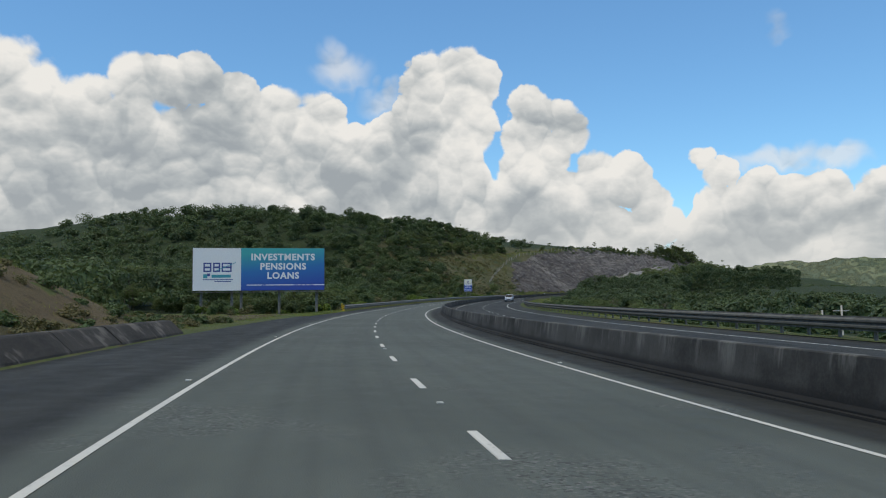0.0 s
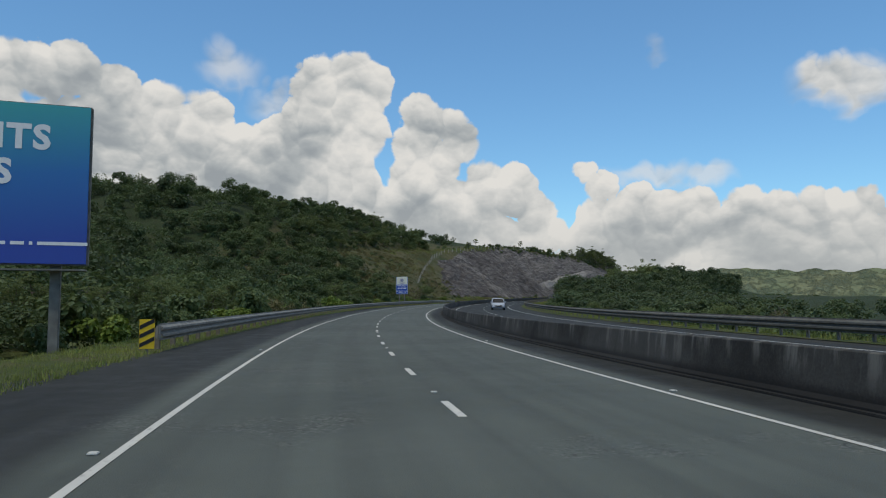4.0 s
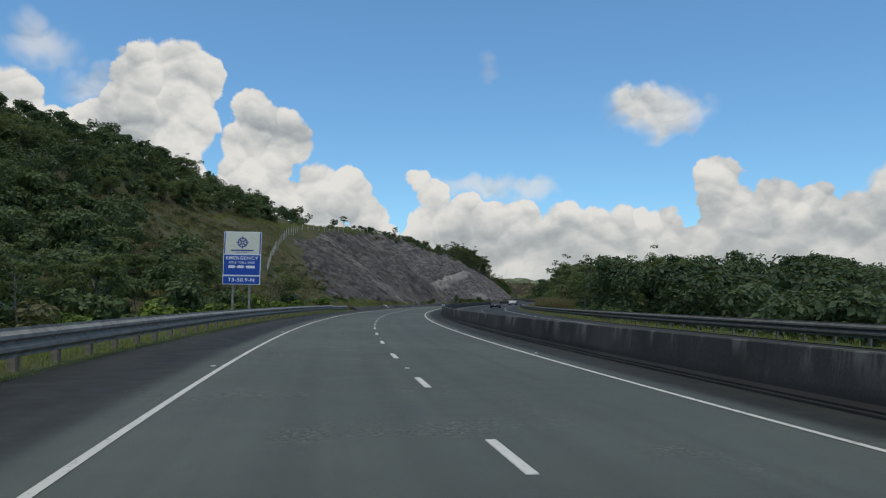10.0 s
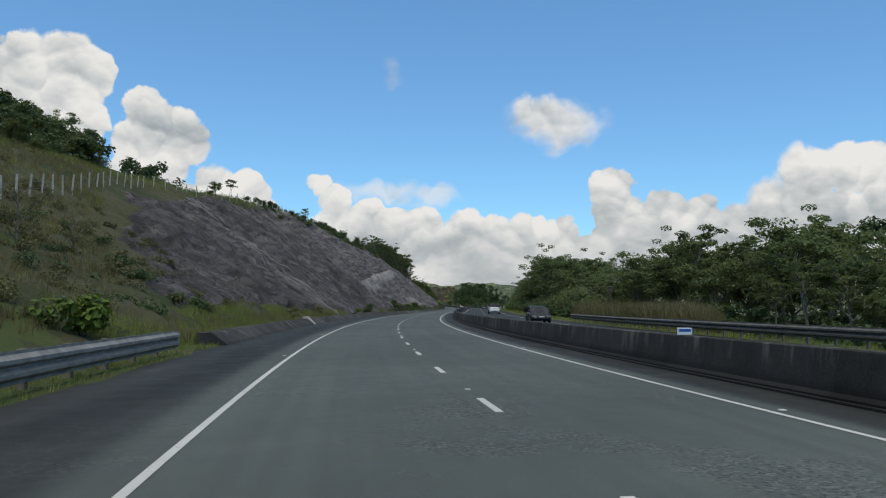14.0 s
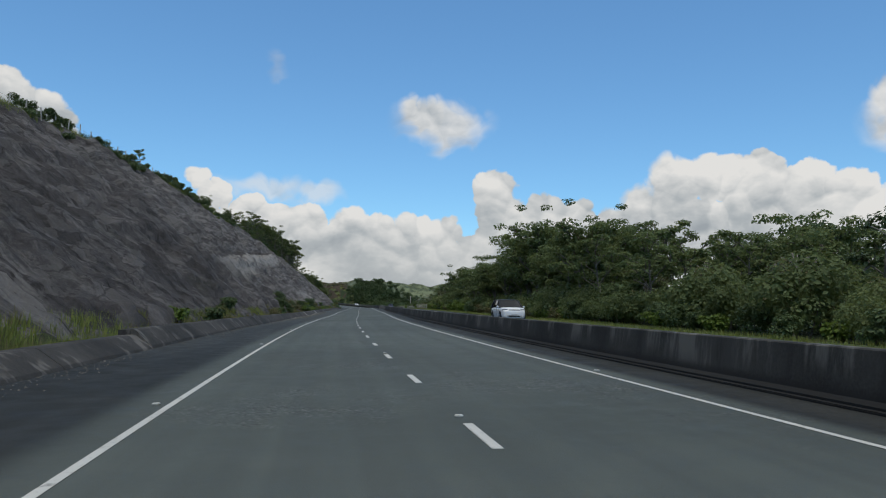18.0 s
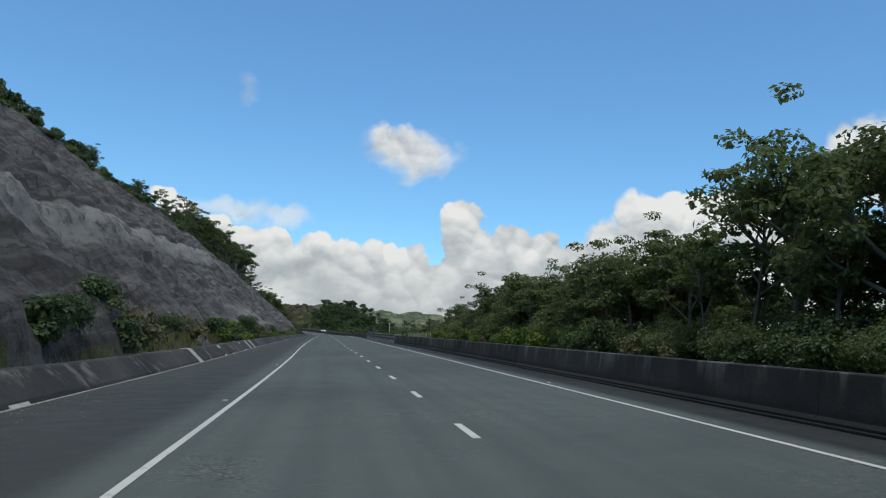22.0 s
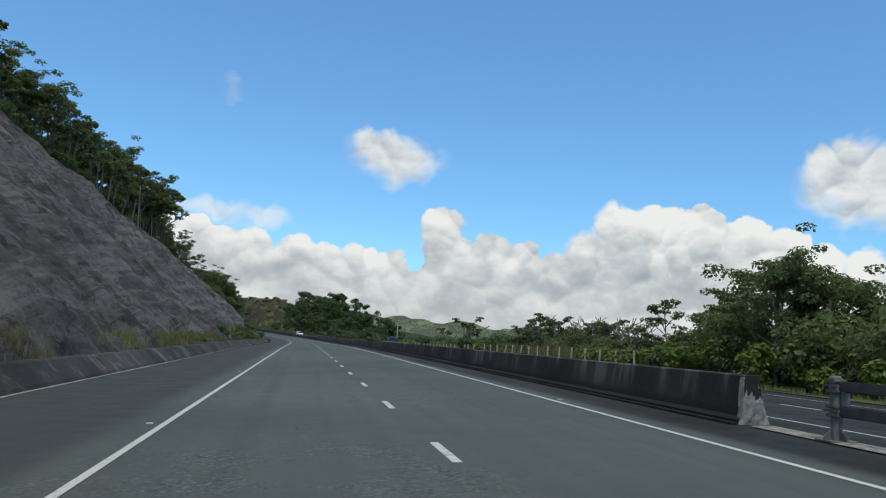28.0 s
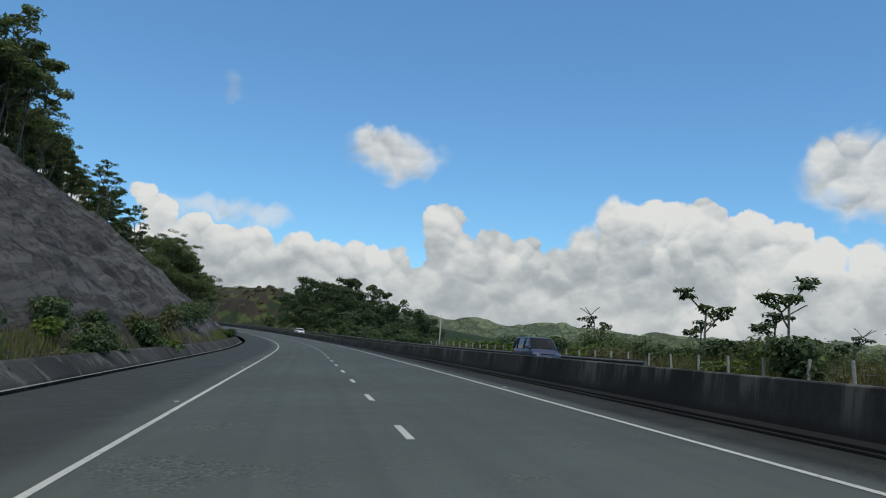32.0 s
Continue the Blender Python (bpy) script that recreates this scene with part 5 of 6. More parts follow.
def grove(kinds, n, s0, s1, l0, l1, lo, hi, apart=3.0, sink=0.15):
    """Trees scattered over a stretch, none nearer than apart to its neighbours."""
    made, tries = 0, 0
    while made < n and tries < n * 30:
        tries += 1
        s, l = rng.uniform(s0, s1), rng.uniform(l0, l1)
        if any((s - a) ** 2 + (l - b) ** 2 < apart * apart for a, b in planted):
            continue
        planted.append((s, l))
        k = kinds[rng.integers(len(kinds))]
        plant(k, int(rng.integers(len(PROTO[k]))), s, l, rng.uniform(lo, hi), sink if k != "bush" else 0.15)
        made += 1


# the edge of the wood behind the near guardrail
grove(["broad", "broad", "open"], 34, 96, 250, -22, -14.5, 0.36, 0.52, 2.6)
grove(["bush"], 64, 92, 246, -13.5, -10.2, 0.8, 1.4, 1.4)
for k in range(10):
    plant("bush", 1, 204 + k * 4.6 + rng.uniform(-1.5, 1.5), rng.uniform(-10.8, -9.6), rng.uniform(0.7, 1.0))
grove(["thicket", "bush"], 34, 91, 102, -34, -11, 0.5, 0.8, 1.8)
grove(["bush"], 12, 62, 84, -24, -13.5, 0.5, 0.9, 1.8)
grove(["broad", "open"], 12, 94, 112, -48, -26, 0.55, 0.75, 2.6)
grove(["thicket", "bush"], 22, 56, 84, -46, -31, 0.5, 0.9, 2.2)
# on the grassy start of the cut, and along its crest
grove(["bush", "sparse"], 11, 250, 290, -36, -12, 0.3, 0.5, 2.6)
for k, w, s, l, q in (("thicket", 0, 262, -14.6, 0.75), ("sparse", 0, 243, -12.2, 0.62), ("sparse", 0, 252, -13.5, 0.5), ("sparse", 0, 236, -14, 0.6), ("bush", 1, 265, -10.6, 0.9),
                      ("thicket", 1, 418, -10.8, 0.5), ("thicket", 1, 423, -11.4, 0.62), ("bush", 2, 427, -10.2, 1.2), ("thicket", 1, 437, -10.8, 0.45), ("bush", 2, 441, -10.3, 1.1), ("thicket", 1, 479, -10.8, 0.6),
                      ("bush", 2, 484, -10.2, 1.2), ("thicket", 1, 641, -11.2, 0.6), ("bush", 2, 634, -10.6, 1.3), ("thicket", 1, 652, -11.6, 0.7), ("thicket", 1, 664, -12, 0.7), ("open", 1, 389, -40.5, 0.55), ("broad", 2, 381, -41, 0.42), ("open", 0, 462, -42, 0.5)):
    plant(k, w, s, l, q)
grove(["broad", "broad", "thicket"], 46, 250, 345, -56, -43, 0.46, 0.70, 2.2, 0.8)
grove(["bush", "bush", "thicket"], 24, 345, 480, -46, -41, 0.3, 0.5, 1.8, 0.5)
grove(["thicket", "bush", "broad", "sparse"], 28, 480, 590, -44, -39.8, 0.32, 0.52, 1.8, 0.9)
grove(["open", "open", "broad"], 44, 590, 720, -43, -37.5, 0.9, 1.3, 2.0, 2.2)
grove(["bush", "thicket"], 12, 488, 540, -40, -36, 0.3, 0.55, 2.2, 0.4)
grove(["open", "slim", "thicket"], 16, 538, 606, -39.5, -35, 0.5, 0.8, 2.2, 0.8)
grove(["slim"], 16, 592, 690, -39.5, -35.5, 0.8, 1.2, 2.5)
grove(["thicket", "bush"], 34, 590, 700, -38, -32.5, 0.45, 0.8, 1.9, 0.4)
grove(["open", "slim", "open"], 10, 640, 664, -37, -31, 1.15, 1.5, 2.2, 0.6)
grove(["open", "slim", "open"], 16, 606, 696, -36.5, -31.5, 0.85, 1.2, 2.4, 0.6)
grove(["open", "broad", "open", "thicket"], 56, 700, 775, -42, -13, 0.6, 1.0, 2.4)
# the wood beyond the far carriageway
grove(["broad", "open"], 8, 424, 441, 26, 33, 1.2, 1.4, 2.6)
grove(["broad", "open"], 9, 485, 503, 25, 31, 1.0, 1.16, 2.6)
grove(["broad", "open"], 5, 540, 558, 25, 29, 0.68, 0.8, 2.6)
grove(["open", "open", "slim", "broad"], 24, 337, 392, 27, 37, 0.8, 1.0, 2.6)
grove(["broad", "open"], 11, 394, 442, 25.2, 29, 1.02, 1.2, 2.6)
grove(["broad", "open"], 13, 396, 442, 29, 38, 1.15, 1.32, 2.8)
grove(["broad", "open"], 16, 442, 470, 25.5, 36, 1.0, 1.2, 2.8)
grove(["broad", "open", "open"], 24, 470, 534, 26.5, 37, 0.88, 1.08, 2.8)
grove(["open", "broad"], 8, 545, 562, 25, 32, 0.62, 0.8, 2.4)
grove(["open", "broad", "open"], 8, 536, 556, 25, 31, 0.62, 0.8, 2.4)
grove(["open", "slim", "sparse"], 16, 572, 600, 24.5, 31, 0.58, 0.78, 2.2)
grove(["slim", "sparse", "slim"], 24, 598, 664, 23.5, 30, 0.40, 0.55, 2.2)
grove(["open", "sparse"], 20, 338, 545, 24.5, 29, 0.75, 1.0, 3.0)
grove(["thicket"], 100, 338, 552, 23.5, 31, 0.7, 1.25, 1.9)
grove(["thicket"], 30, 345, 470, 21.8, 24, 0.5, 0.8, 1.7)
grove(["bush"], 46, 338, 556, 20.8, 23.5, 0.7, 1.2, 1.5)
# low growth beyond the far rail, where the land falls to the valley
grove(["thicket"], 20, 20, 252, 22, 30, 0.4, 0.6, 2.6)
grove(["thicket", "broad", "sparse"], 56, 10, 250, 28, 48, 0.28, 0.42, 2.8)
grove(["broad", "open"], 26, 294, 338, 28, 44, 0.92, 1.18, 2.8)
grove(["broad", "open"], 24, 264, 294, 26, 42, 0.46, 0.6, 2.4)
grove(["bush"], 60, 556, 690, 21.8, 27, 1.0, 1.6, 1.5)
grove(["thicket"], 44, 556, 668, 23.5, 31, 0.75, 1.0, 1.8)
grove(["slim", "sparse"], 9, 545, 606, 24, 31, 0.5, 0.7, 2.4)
for s, l, q in ((574.5, 26, 0.8), (578, 25.2, 0.75), (583, 27, 0.72), (588, 28.5, 0.6), (567, 26, 0.8)):
    plant("sparse", 0, s, l, q)
for s, l, q in ((576, 24.5, 0.5), (581, 25.8, 0.45)):
    plant("broad", 2, s, l, q)
for s, l, q in ((617.5, 23, 0.62), (622, 25, 0.5), (627.5, 24, 0.68), (632, 26, 0.45), (648, 25, 0.5)):
    plant("slim", int(s) % 2, s, l, q * 1.55)


def far_wood(name, label, spots, seed, blob, count, size, mat, tall=(3.2, 6.5), grown=lambda s: 1.0, level=None):
    """Crowns of a wood that is never passed close by, joined as one: each a dome of leafy lobes over a skirt."""
    r = np.random.default_rng(seed)
    vs, fs, base = [], [], 0
    for s, lat in spots:
        p = road(s, lat, grounded(s, lat))
        keep = math.exp(-max(abs(lat) - 130, 0) / 500)
        p[2] = p[2] * keep - 16 * (1 - keep)
        hgt = r.uniform(*tall) * float(grown(s)) if level is None else max(1.5, r.uniform(0.8, 1.0) * float(level(s)) - grounded(s, lat))
        rc = blob * r.uniform(0.75, 1.3)
        n = int(r.integers(4, 7))
        a, e = r.uniform(0, 6.283, n), np.arcsin(r.uniform(-0.5, 1.0, n))
        c = p + np.stack([np.cos(a) * np.cos(e) * rc * 0.7, np.sin(a) * np.cos(e) * rc * 0.7, max(hgt - rc * 0.75, 0.3 * hgt) + np.sin(e) * min(rc, hgt) * 0.45], 1)
        k = max(1, int(hgt / rc))
        skirt = p + np.stack([r.normal(0, rc * 0.35, k), r.normal(0, rc * 0.35, k), hgt * 0.75 * (np.arange(k) + r.uniform(0.2, 0.7, k)) / k], 1)
        c, n = np.concatenate([c, skirt]), n + k
        v, f = leaves(r, c, r.uniform(0.36, 0.62, n) * rc, count, size * r.uniform(0.8, 1.2), 0.72)
        vs.append(v)
        fs.append(f + base)
        base += len(v)
    ob = new(name, mesh_from(name, np.concatenate(vs), np.concatenate(fs), mat))
    return tagged(ob, label, "wood", kind="stuff")


def spots(n, s0, s1, l0, l1, seed):
    r = np.random.default_rng(seed)
    p = np.stack([r.uniform(s0, s1, n), r.uniform(l0, l1, n)], 1)
    p = p[(p[:, 1] > 0) | (p[:, 0] > 92) | (p[:, 1] < -6 - (p[:, 0] + 7) * 0.257)]
    return p[(p[:, 1] < 28) | (p[:, 0] < 230) | (p[:, 0] > 244 + (p[:, 1] - 28) * 1.3)]


def bank_spots(n, seed):
    r = np.random.default_rng(seed)
    return np.stack([r.uniform(6, 40, n), -9.2 - 6.5 * r.uniform(0, 1, n) ** 1.3], 1)


far_wood("roadside_scrub", "bright green shrubs along the edge of the wood", spots(80, 462, 562, 22, 25.8, 57), 58, 0.9, 70, 0.17, LEAFBRIGHT, (1.2, 2.8))
far_wood("hillside_wood", "dense mixed green wood covering the hillside", spots(520, 30, 258, -100, -20, 3), 4, 2.3, 92, 0.27, LEAF, (2.4, 6.2))
far_wood("hillside_wood", "dense green wood above the guardrail", spots(150, 200, 247, -58, -15, 43), 44, 1.4, 92, 0.22, LEAF, (1.8, 4.5))
far_wood("hillside_wood", "taller dark trees standing out of the hillside wood", spots(110, 60, 258, -100, -22, 33), 34, 2.3, 120, 0.26, LEAFDARK, (4.5, 7.5))
far_wood("roadside_scrub", "low green scrub beyond the far guardrail", spots(150, 10, 252, 20.5, 32, 35), 36, 0.9, 60, 0.2, LEAF, (0.5, 1.6))
far_wood("crest_scrub", "green scrub along the crest of the rock", spots(190, 400, 720, -42, -36.5, 37), 38, 0.85, 70, 0.18, LEAF, (0.5, 2.0))
far_wood("undergrowth", "dense green undergrowth beneath the wood", spots(90, 252, 338, 24, 36, 47), 48, 1.1, 70, 0.2, LEAF, (1.0, 2.6))
far_wood("undergrowth", "green shrubs between the last trees of the wood", spots(70, 530, 604, 25.5, 35, 59), 60, 1.1, 70, 0.19, LEAF, (1.2, 3.0))
far_wood("undergrowth", "tall dark undergrowth deep in the wood", spots(80, 436, 556, 29, 38, 49), 50, 1.4, 70, 0.22, LEAFDARK, (2.0, 4.2))
far_wood("bank_brush", "dry brown brush on the roadside bank", bank_spots(50, 51), 52, 0.4, 60, 0.08, LEAFDRY, (0.15, 0.55))
far_wood("bank_brush", "green brush on the roadside bank", bank_spots(36, 53), 54, 0.45, 60, 0.11, LEAF, (0.15, 0.6))
far_wood("hillside_wood", "mixed green trees along the skyline of the hill", spots(260, 40, 270, -140, -80, 55), 56, 2.5, 46, 0.44, LEAF, (3.0, 5.8))
far_wood("hillside_wood", "green wood behind the crest of the cut", spots(240, 252, 352, -86, -43, 23), 24, 1.5, 76, 0.26, LEAF, (2.5, 5.2))
far_wood("hillside_wood", "dark green wood on the ridge above the road", spots(420, 0, 400, -135, -54, 5), 6, 2.4, 42, 0.46, LEAFDARK, (2.6, 5.6))
far_wood("hillside_wood", "green wood on the far shoulder of the hill", spots(420, 40, 330, -200, -105, 45), 46, 2.8, 40, 0.5, LEAFDARK, (2.4, 4.6))
far_wood("valley_wood", "dark green trees in the valley beside the road", spots(430, -40, 330, 40, 190, 7), 8, 2.2, 66, 0.4, LEAFDARK, level=lambda s: 0.8)
mound = np.random.default_rng(61)
far_wood("valley_wood", "dense dark green wood on the mound inside the bend", np.stack([mound.uniform(172, 264, 230), mound.uniform(23.5, 52, 230)], 1), 62, 2.0, 84, 0.30, LEAFDARK,
         level=lambda s: np.interp(s, [172, 200, 210, 220, 232, 245, 254, 262, 270], [1.2, 2.4, 2.9, 4.0, 5.6, 7.2, 7.2, 5.4, 5.0]))
far_wood("valley_wood", "tall green trees standing deep in the wood", spots(120, 304, 545, 38, 66, 9), 10, 2.1, 100, 0.30, LEAFDARK, (8.0, 12.0))
far_wood("valley_wood", "green trees in the valley past the wood", spots(160, 560, 745, 34, 110, 13), 14, 1.6, 40, 0.5, LEAF, (0.6, 2.0))
far_wood("knoll_wood", "dense green wood on the knoll outside the far bend", spots(210, 748, 842, 21.5, 50, 11), 12, 1.9, 76, 0.36, LEAF, (3.5, 13.0), lambda s: 0.25 + 0.75 * smoothstep(752, 812, s))
far_wood("bank_scrub", "low scrub on the bank outside the far bend", spots(170, 846, 975, 25, 60, 19), 20, 1.2, 30, 0.32, LEAFDRY, (0.4, 1.4))
far_wood("slope_wood", "shrubs and small trees on the slope past the rock", spots(150, 735, 860, -60, -12, 15), 16, 1.8, 40, 0.5, LEAFDARK)


# ---- fences ----
def fence(name, label, run, posts, mat, wires=2):
    ob = thing(name, label, "fence")
    pts = []
    for k in range(posts):
        s, l = np.interp(k / (posts - 1), run[0], run[1]), np.interp(k / (posts - 1), run[0], run[2])
        p = Vector(road(s, l, grounded(s, l)))
        pts.append(p)
        part("post", FENCE_POST[mat], ob, Matrix.Translation(p) @ pose(0, 0, 0, rng.normal() * 3, rng.normal() * 3, rng.uniform(0, 90)))
    for w in range(wires):
        part("wire", mesh_from("wire", *tubes([([p + Vector((0, 0, 0.55 + 0.5 * w)) for p in pts], [0.012] * posts)], 4), OLDSTEEL), ob)


FENCE_POST = {"pale": box("post", (0.13, 0.13, 2.0), PALEPOST, 0.02, (0, 0, 0.65)), "wood": box("post", (0.11, 0.11, 1.9), WOODPOST, 0.02, (0, 0, 0.6))}
fence("slope_fence", "pale wooden post fence climbing the slope above the rock", ((0, 0.3, 0.4, 1), (272, 326, 345, 482), (-20, -34.5, -38.5, -40.5)), 52, "pale")
fence("field_fence", "pale post and wire fence beyond the far verge", ((0, 1), (556, 700), (21.2, 21.2)), 46, "pale")


# ---- grass ----
def tufts(name, label, n, s0, s1, l0, l1, height, mat, seed, thin=0.0, off_rock=False):
    """Blades of grass in clumps, joined as one."""
    r = np.random.default_rng(seed)
    s, l = r.uniform(s0, s1, n), r.uniform(l0, l1, n)
    keep = fbm(s * 0.22, l * 0.5, seed) > thin
    if l1 < 0 and s0 > 255:
        keep &= l < np.interp(s, *KERB_LINE) - 0.95
    if off_rock:
        keep &= s < 268 + (-l - 8.8) * 2.2
    s, l = s[keep], l[keep]
    p = road(s, l, land(s, l) + 0.0)
    k = 7
    base = np.repeat(p, k, 0) + np.concatenate([r.normal(0, 0.07, (len(p) * k, 2)), np.full((len(p) * k, 1), -0.03)], 1)
    m = len(base)
    a = r.uniform(0, 6.283, m)
    hh = height * r.uniform(0.4, 1.2, m)
    lean = np.stack([np.cos(a), np.sin(a), np.zeros(m)], 1)
    side = np.stack([-np.sin(a), np.cos(a), np.zeros(m)], 1) * (0.012 + 0.008 * height)
    tip = base + lean * (hh * r.uniform(0.1, 0.6, m))[:, None] + np.stack([0 * hh, 0 * hh, hh], 1)
    v = np.stack([base - side, base + side, tip], 1).reshape(-1, 3)
    f = np.arange(m * 3).reshape(-1, 3)
    tagged(new(name, mesh_from(name, v, f, mat)), label, "grass", kind="stuff")


tufts("verge_grass", "green and yellow grass along the near guardrail", 14000, 60, 268, -9.6, -6.7, 0.16, BLADE, 101, 0.30)
tufts("verge_grass", "green grass on the bank under the billboard", 5000, -10, 95, -20, -8.6, 0.18, BLADE, 102, 0.36)
tufts("dry_grass", "straw-coloured grass on the bank", 5000, -20, 62, -20, -9.5, 0.22, STRAW, 103, 0.5)
tufts("verge_grass", "green grass on the far verge", 11000, 60, 700, 16.9, 21.5, 0.3, BLADE, 104, 0.34)
tufts("tall_grass", "tall straw-coloured cane grass beside the far carriageway", 5200, 292, 334, 20, 26, 2.2, STRAW, 105, 0.36)
tufts("dry_grass", "dry grass at the foot of the rock", 13000, 268, 700, -10.8, -7.9, 0.55, STRAW, 106, 0.42)
tufts("verge_grass", "green grass at the foot of the rock", 13000, 262, 700, -10.8, -7.7, 0.5, BLADE, 107, 0.42)
tufts("verge_grass", "lush green and yellow grass between the kerb and the rock", 7000, 266, 338, -11.8, -7.5, 0.4, BLADE, 117, 0.34)
tufts("cane_grass", "tall thin straw-coloured cane grass behind the field fence", 4200, 556, 700, 21.6, 26, 1.9, STRAW, 115, 0.40)
tufts("cane_grass", "tall green grass and reeds behind the field fence", 2600, 556, 700, 21.6, 27, 1.9, BLADE, 116, 0.40)
tufts("slope_grass", "dry grass on the slope where the cut begins", 26000, 225, 345, -46, -11, 0.5, STRAW, 108, 0.40, True)
tufts("slope_weeds", "green weeds among the dry grass of the slope", 12000, 225, 345, -46, -11, 0.42, BLADE, 110, 0.45, True)
far_wood("slope_scrub", "olive scrub on the slope where the cut begins", spots(420, 232, 304, -44, -11.5, 21), 22, 0.6, 34, 0.10, LEAFDRY, (0.2, 0.7))
far_wood("slope_scrub", "dark green scrub on the slope where the cut begins", spots(190, 228, 290, -46, -11.5, 25), 26, 0.6, 40, 0.11, LEAF, (0.25, 0.9))
tufts("slope_grass", "grass and weeds along the crest of the rock", 7000, 300, 720, -43, -38, 0.7, BLADE, 109, 0.38)
for k in range(150):
    s = rng.uniform(300, 700) if k < 60 else rng.uniform(400, 540) if k < 110 else rng.uniform(590, 690)
    if float(fbm(np.array([s * 0.05]), np.array([2.2]), 113)[0]) > 0.42:
        plant("bush", int(rng.integers(3)), s, rng.uniform(-11.0, -8.9), rng.uniform(0.35, 0.9))


# utility poles: one past the wood of the far bend, the others down in the valley
mast_me = mesh_from("mast", *tubes([([(0, 0, -1), (0, 0, 8.2)], [0.15, 0.10])], 8), PALEPOST, smooth=True)
arm_me = box("cross_arm", (1.8, 0.10, 0.12), PALEPOST, 0.01, (0, 0.14, 7.6))
for s, l, top in ((742, 37, None), (45.3, 35.2, -0.2), (64.2, 41.6, 0.0), (77.9, 50.2, 0.2)):
    pole = thing("utility_pole", "weathered utility pole with a short cross arm", "utility pole", stand(s, l, grounded(s, l) if top is None else top - 8.2), "utility poles")
    part("mast", mast_me, pole)
    part("cross_arm", arm_me, pole)


# ---- vehicles ----
GLASS = material("car_glass", plain((0.010, 0.012, 0.016), 0.1), 0.08, 0.0, 0.25)
TYRE = material("tyre", plain((0.012, 0.012, 0.012), 0.2), 0.85)
RIM = material("wheel_rim", plain((0.38, 0.39, 0.40), 0.1), 0.35, 0.8)
TRIM = material("car_trim", plain((0.018, 0.018, 0.019), 0.15), 0.5)
LAMP = material("headlamp", plain((0.20, 0.21, 0.22), 0.1), 0.10, 0.0, 0.8)
TAILLAMP = material("tail_lamp", plain((0.25, 0.015, 0.012), 0.1), 0.2, 0.0, 0.6)
PLATE = material("number_plate", plain((0.55, 0.55, 0.53), 0.05), 0.5)


def loft(name, mat, rings, close=True, smooth=True):
    """A skin over rings of equal length, its ends closed."""
    k = len(rings[0])
    v = [p for r in rings for p in r]
    f = [(i * k + j, i * k + (j + 1) % k, (i + 1) * k + (j + 1) % k, (i + 1) * k + j) for i in range(len(rings) - 1) for j in range(k)]
    if close:
        f += [tuple(range(k))[::-1], tuple((len(rings) - 1) * k + j for j in range(k))]
    me = bpy.data.meshes.new("t")
    me.from_pydata(v, [], f)
    bm = bmesh.new()
    bm.from_mesh(me)
    bpy.data.meshes.remove(me)
    return bm_mesh(name, bm, mat, smooth)


def lathe(name, mat, outline, steps=20):
    """A ring turned round the x axis from an outline of (x, radius)."""
    rings = [[(x, r * math.cos(6.28318 * i / steps), r * math.sin(6.28318 * i / steps)) for x, r in outline] for i in range(steps)]
    k = len(outline)
    v = [p for r in rings for p in r]
    f = [(i * k + j, i * k + j + 1, ((i + 1) % steps) * k + j + 1, ((i + 1) % steps) * k + j) for i in range(steps) for j in range(k - 1)]
    return mesh_from(name, v, f, mat, smooth=True)


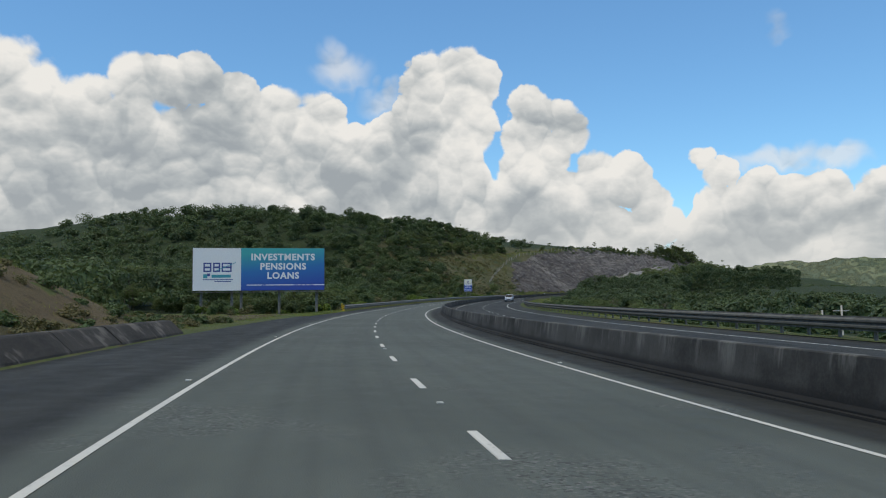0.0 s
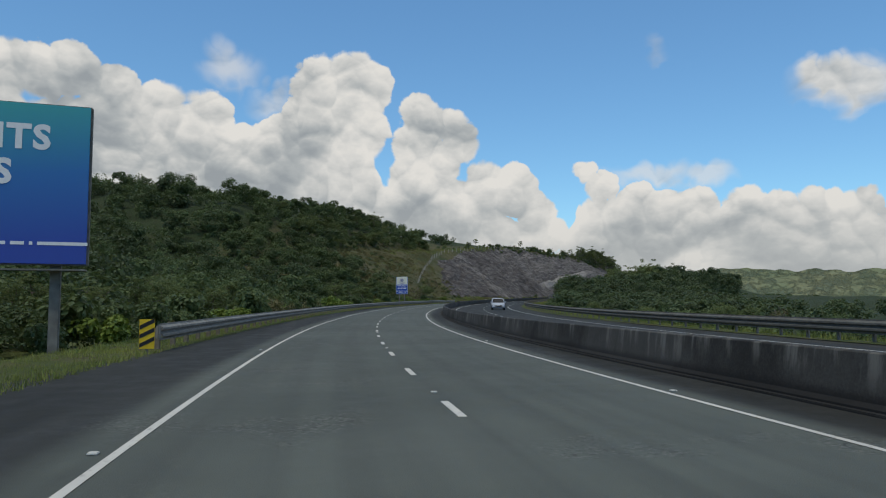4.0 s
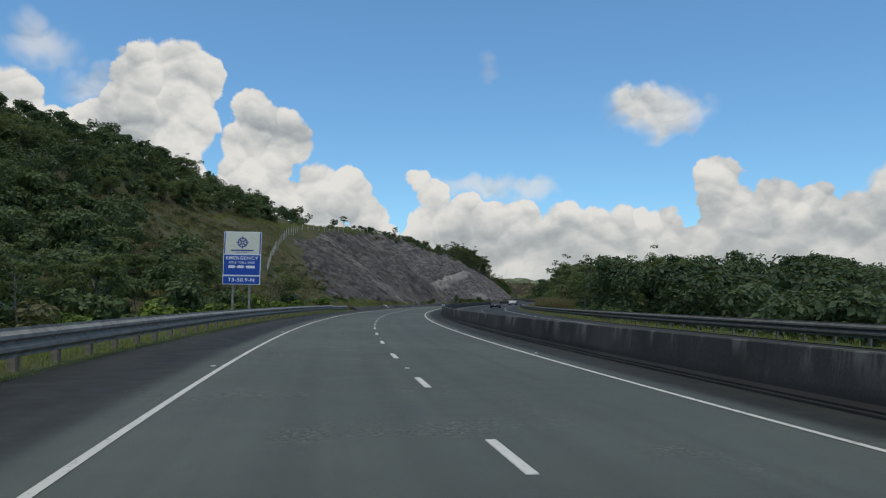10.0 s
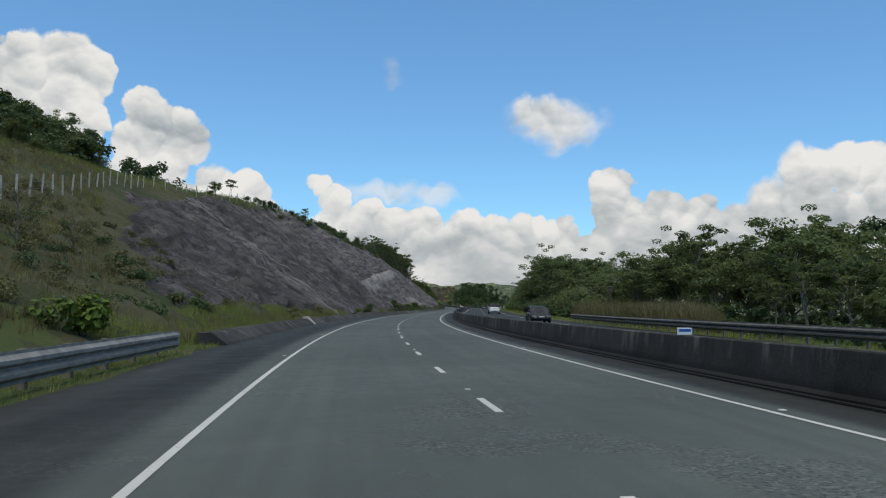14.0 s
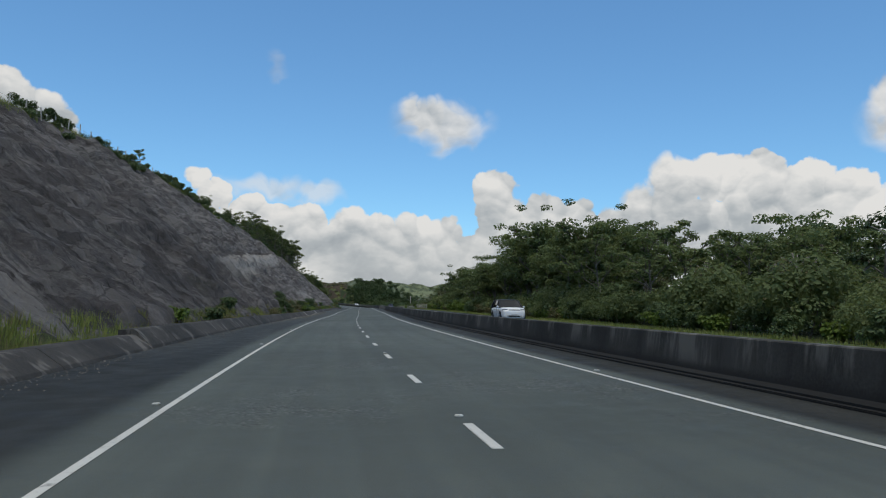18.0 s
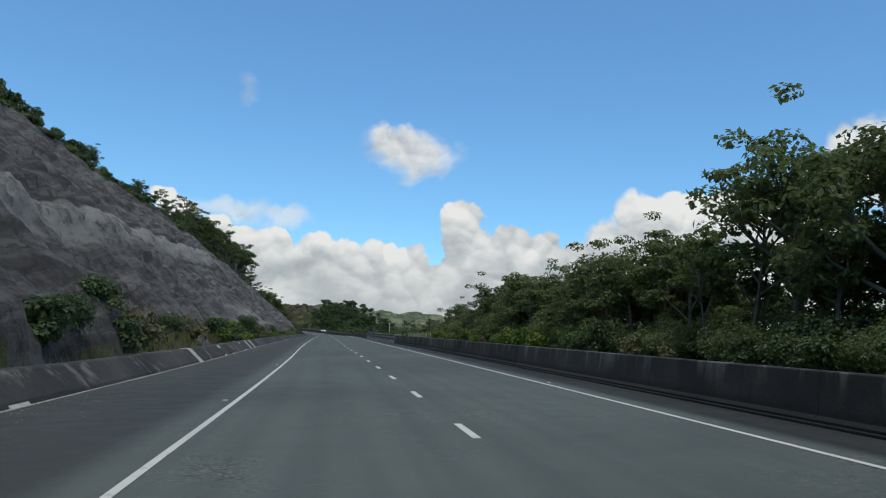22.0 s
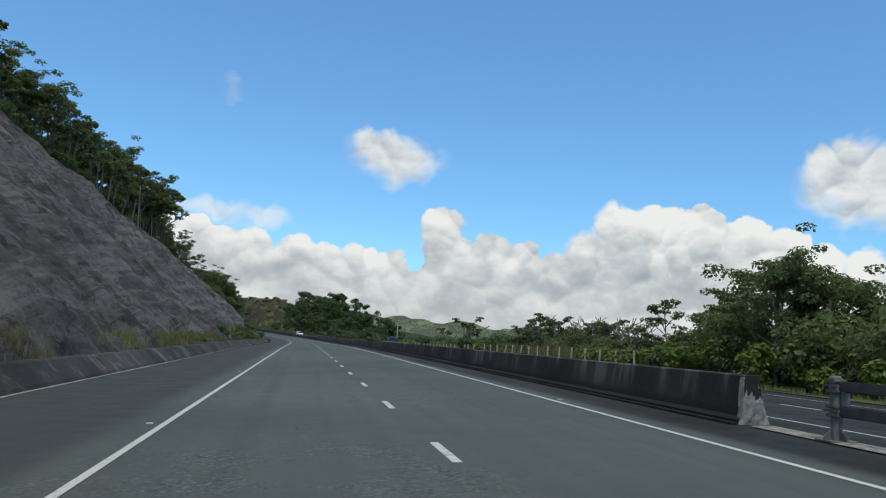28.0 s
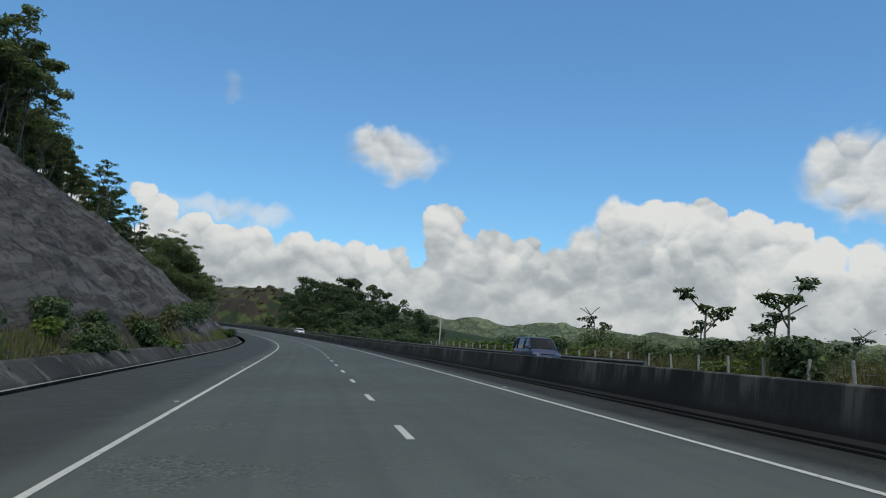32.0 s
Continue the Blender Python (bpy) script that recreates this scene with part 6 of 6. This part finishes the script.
def make_car(name, label, colour, m, length, width, height, bonnet, belt, roof_front, roof_back, dark_roof=False, wheel=0.33, nose=1.0):
    """A car facing +y: skin, glasshouse, roof, pillars, wheels in their arches, lamps, grille, mirrors, handles and plate."""
    ob = thing(name, label, "car", m, "vehicles on the far carriageway")
    skin = material(name + "_paint", plain(colour, 0.04, 2.0), 0.28, 0.0, 0.5)
    L, W = length / 2, width / 2
    lo = 0.22

    def ring(y, w, bottom, top, crown=0.03):
        side = ((0.84, 0.0), (0.955, 0.10), (0.985, 0.30), (1.0, 0.55), (0.985, 0.78), (0.945, 0.93), (0.86, 1.0))
        h = top - bottom
        half = [(w * x, y, bottom + h * z) for x, z in side]
        return half + [(w * 0.4, y, top + crown), (-w * 0.4, y, top + crown)] + [(-x, y2, z) for x, y2, z in half[::-1]]
    tip = belt - 0.26 * nose
    part("body", loft("body", skin, [
        ring(-L, W * 0.82, 0.46, belt - 0.16, 0.0), ring(-L + 0.05, W * 0.90, 0.36, belt - 0.06, 0.0), ring(-L + 0.18, W * 0.96, 0.28, belt - 0.01), ring(-L + 0.7, W, lo, belt + 0.02), ring(-0.4, W, lo, belt + 0.01),
        ring(bonnet - 0.1, W, lo, belt), ring(bonnet + 0.1, W * 0.995, lo, belt - 0.03), ring((bonnet + L) / 2, W * 0.985, lo, (belt + tip) / 2 + 0.04), ring(L - 0.45, W * 0.965, 0.24, tip + 0.03),
        ring(L - 0.16, W * 0.90, 0.27, tip - 0.05), ring(L - 0.04, W * 0.80, 0.32, tip - 0.14, 0.0), ring(L, W * 0.68, 0.38, tip - 0.22, 0.0)]), ob)
    base = belt - 0.02

    def hoop(y0, y1, t):
        """A hoop of the cabin, a share t of the way up from the belt."""
        w, z, y = W * (0.93 - 0.19 * t ** 1.3), base + (height - 0.07 - base) * t, y0 + (y1 - y0) * t
        return w, y, z
    steps = (0.0, 0.35, 0.7, 1.0)
    rings = []
    for t in steps:
        wf, yf, z = hoop(bonnet + 0.12, roof_front, t)
        wb, yb, _ = hoop(-L + 0.10, roof_back, t)
        rings.append([(-wb * 0.97, yb, z), (-wb * 0.5, yb - 0.06, z), (wb * 0.5, yb - 0.06, z), (wb * 0.97, yb, z), (wb, yb + 0.25, z), (wf, yf - 0.35, z), (wf * 0.96, yf - 0.03, z), (wf * 0.5, yf + 0.08, z), (-wf * 0.5, yf + 0.08, z), (-wf * 0.96, yf - 0.03, z), (-wf, yf - 0.35, z), (-wb, yb + 0.25, z)])
    part("glasshouse", loft("glasshouse", GLASS, rings, smooth=False), ob, label="dark tinted glass")
    roofmat = TRIM if dark_roof else skin
    top = []
    for q, up in ((1.03, -0.025), (1.0, 0.02), (0.86, 0.052), (0.5, 0.07)):
        cy = (roof_front + roof_back) / 2
        top.append([(x * q, cy + (y - cy) * q, z + up) for x, y, z in rings[-1]])
    part("roof", loft("roof", roofmat, top), ob)
    frame_mat = TRIM if dark_roof else skin
    for sx in (-1, 1):
        for yb, yt, wd, lo_x, mat in ((bonnet + 0.07, roof_front - 0.05, 0.055, 0.93, frame_mat), (0.10, 0.0, 0.05, 0.94, TRIM), (-L + 0.25, roof_back + 0.1, 0.10, 0.925, frame_mat), (-L + 0.95, roof_back + 0.55, 0.045, 0.94, TRIM)):
            a, b = Vector((sx * W * lo_x, yb, base)), Vector((sx * W * 0.755, yt, height - 0.07))
            c = (a + b) / 2 + Vector((sx * W * 0.03, 0, 0))
            part("pillar", mesh_from("pillar", *tubes([([a, c, b], [wd, wd * 0.9, wd * 0.8])], 6), mat, smooth=True), ob)
        mirror = part("mirror", box("mirror", (0.20, 0.11, 0.15), skin, 0.04), ob, Matrix.Translation((sx * (W + 0.07), bonnet - 0.12, belt + 0.07)))
        part("mirror_foot", box("mirror_foot", (0.12, 0.06, 0.04), TRIM, 0.01), mirror, Matrix.Translation((-sx * 0.12, 0, -0.06)))
        part("headlamp", box("headlamp", (0.46, 0.34, 0.14), LAMP, 0.045), ob, pose(sx * W * 0.68, L - 0.27, tip - 0.10, 8, 0, -sx * 24))
        part("tail_lamp", box("tail_lamp", (0.16, 0.22, 0.30), TAILLAMP, 0.04), ob, pose(sx * W * 0.84, -L + 0.12, belt - 0.18, 0, 0, sx * 14))
        part("fog_lamp", box("fog_lamp", (0.26, 0.10, 0.12), TRIM, 0.03), ob, pose(sx * W * 0.60, L - 0.06, 0.47, 0, 0, -sx * 16))
        part("sill", box("sill", (0.06, length * 0.52, 0.12), TRIM, 0.02), ob, Matrix.Translation((sx * (W - 0.03), 0, lo + 0.05)))
        for y in (bonnet - 0.75, -0.35):
            part("door_handle", box("door_handle", (0.03, 0.20, 0.03), skin if not dark_roof else TRIM, 0.01), ob, Matrix.Translation((sx * (W * 0.985 + 0.012), y - 0.3, belt - 0.16)))
        for y in (0.12, bonnet - 0.02):
            part("door_seam", box("door_seam", (0.012, 0.012, belt - lo - 0.22), TRIM), ob, Matrix.Translation((sx * W * 0.992, y, (belt + lo) / 2 + 0.02)))
        for y in (L - 0.86, -L + 0.82):
            part("wheel_arch", lathe("wheel_arch", TRIM, ((0.0, wheel * 0.2), (sx * 0.118, wheel * 0.2), (sx * 0.118, wheel * 1.14), (sx * 0.105, wheel * 1.18), (0.0, wheel * 1.18)), 24), ob, Matrix.Translation((sx * (W - 0.11), y, wheel + 0.02)))
            w = part("wheel", lathe("wheel", TYRE, ((-0.11, wheel * 0.62), (-0.11, wheel * 0.94), (-0.07, wheel), (0.07, wheel), (0.11, wheel * 0.94), (0.11, wheel * 0.66)), 24), ob, Matrix.Translation((sx * (W - 0.085), y, wheel)))
            part("rim", lathe("rim", RIM, ((sx * 0.10, 0.0), (sx * 0.11, wheel * 0.16), (sx * 0.085, wheel * 0.24), (sx * 0.085, wheel * 0.5), (sx * 0.112, wheel * 0.62), (sx * 0.04, wheel * 0.66)), 24), w)
            for k in range(5):
                part("spoke", box("spoke", (0.02, 0.07, wheel * 0.46), RIM, 0.006, (sx * 0.10, 0, wheel * 0.38)), w, pose(0, 0, 0, k * 72))
    part("grille", box("grille", (W * 0.92, 0.10, 0.15), TRIM, 0.03), ob, pose(0, L - 0.10, tip - 0.13, 14))
    part("lower_grille", box("lower_grille", (W * 1.0, 0.08, 0.17), TRIM, 0.03), ob, Matrix.Translation((0, L - 0.03, 0.46)))
    part("number_plate", box("number_plate", (0.46, 0.02, 0.12), PLATE, 0.003), ob, Matrix.Translation((0, L + 0.02, 0.58)))
    part("windscreen_wiper", box("windscreen_wiper", (0.9, 0.02, 0.02), TRIM), ob, pose(-0.1, bonnet + 0.16, belt + 0.03, 0, 4))
    return ob


def on_far_lane(s, lat=12.2):
    return along(s, lat, 0.012, 2, True)


make_car("compact_hatchback", "small silver-blue hatchback on the far carriageway", (0.42, 0.46, 0.52), on_far_lane(161.5), 3.95, 1.69, 1.52, 1.0, 0.94, 0.15, -1.35, wheel=0.31)
make_car("dark_hatchback", "black hatchback car on the far carriageway", (0.012, 0.013, 0.016), on_far_lane(307.5), 4.3, 1.76, 1.52, 1.05, 0.95, 0.15, -1.45, wheel=0.32)
make_car("large_suv", "white sport utility vehicle with a black roof", (0.78, 0.78, 0.77), on_far_lane(375.5), 4.85, 1.98, 1.79, 1.15, 1.13, 0.25, -1.85, True, 0.39, 0.35)
make_car("minivan", "dark blue minivan with silver lamps on the far carriageway", (0.035, 0.05, 0.11), on_far_lane(626), 4.6, 1.76, 1.75, 1.25, 1.06, 0.65, -1.95, wheel=0.33, nose=0.8)
make_car("white_car", "white car far down the opposite carriageway", (0.78, 0.78, 0.77), on_far_lane(772), 4.4, 1.74, 1.5, 1.0, 0.96, 0.3, -1.4, wheel=0.32)

for group in PROTO.values():
    for ob in group:
        for o in (*ob.children_recursive, ob):
            bpy.data.objects.remove(o)
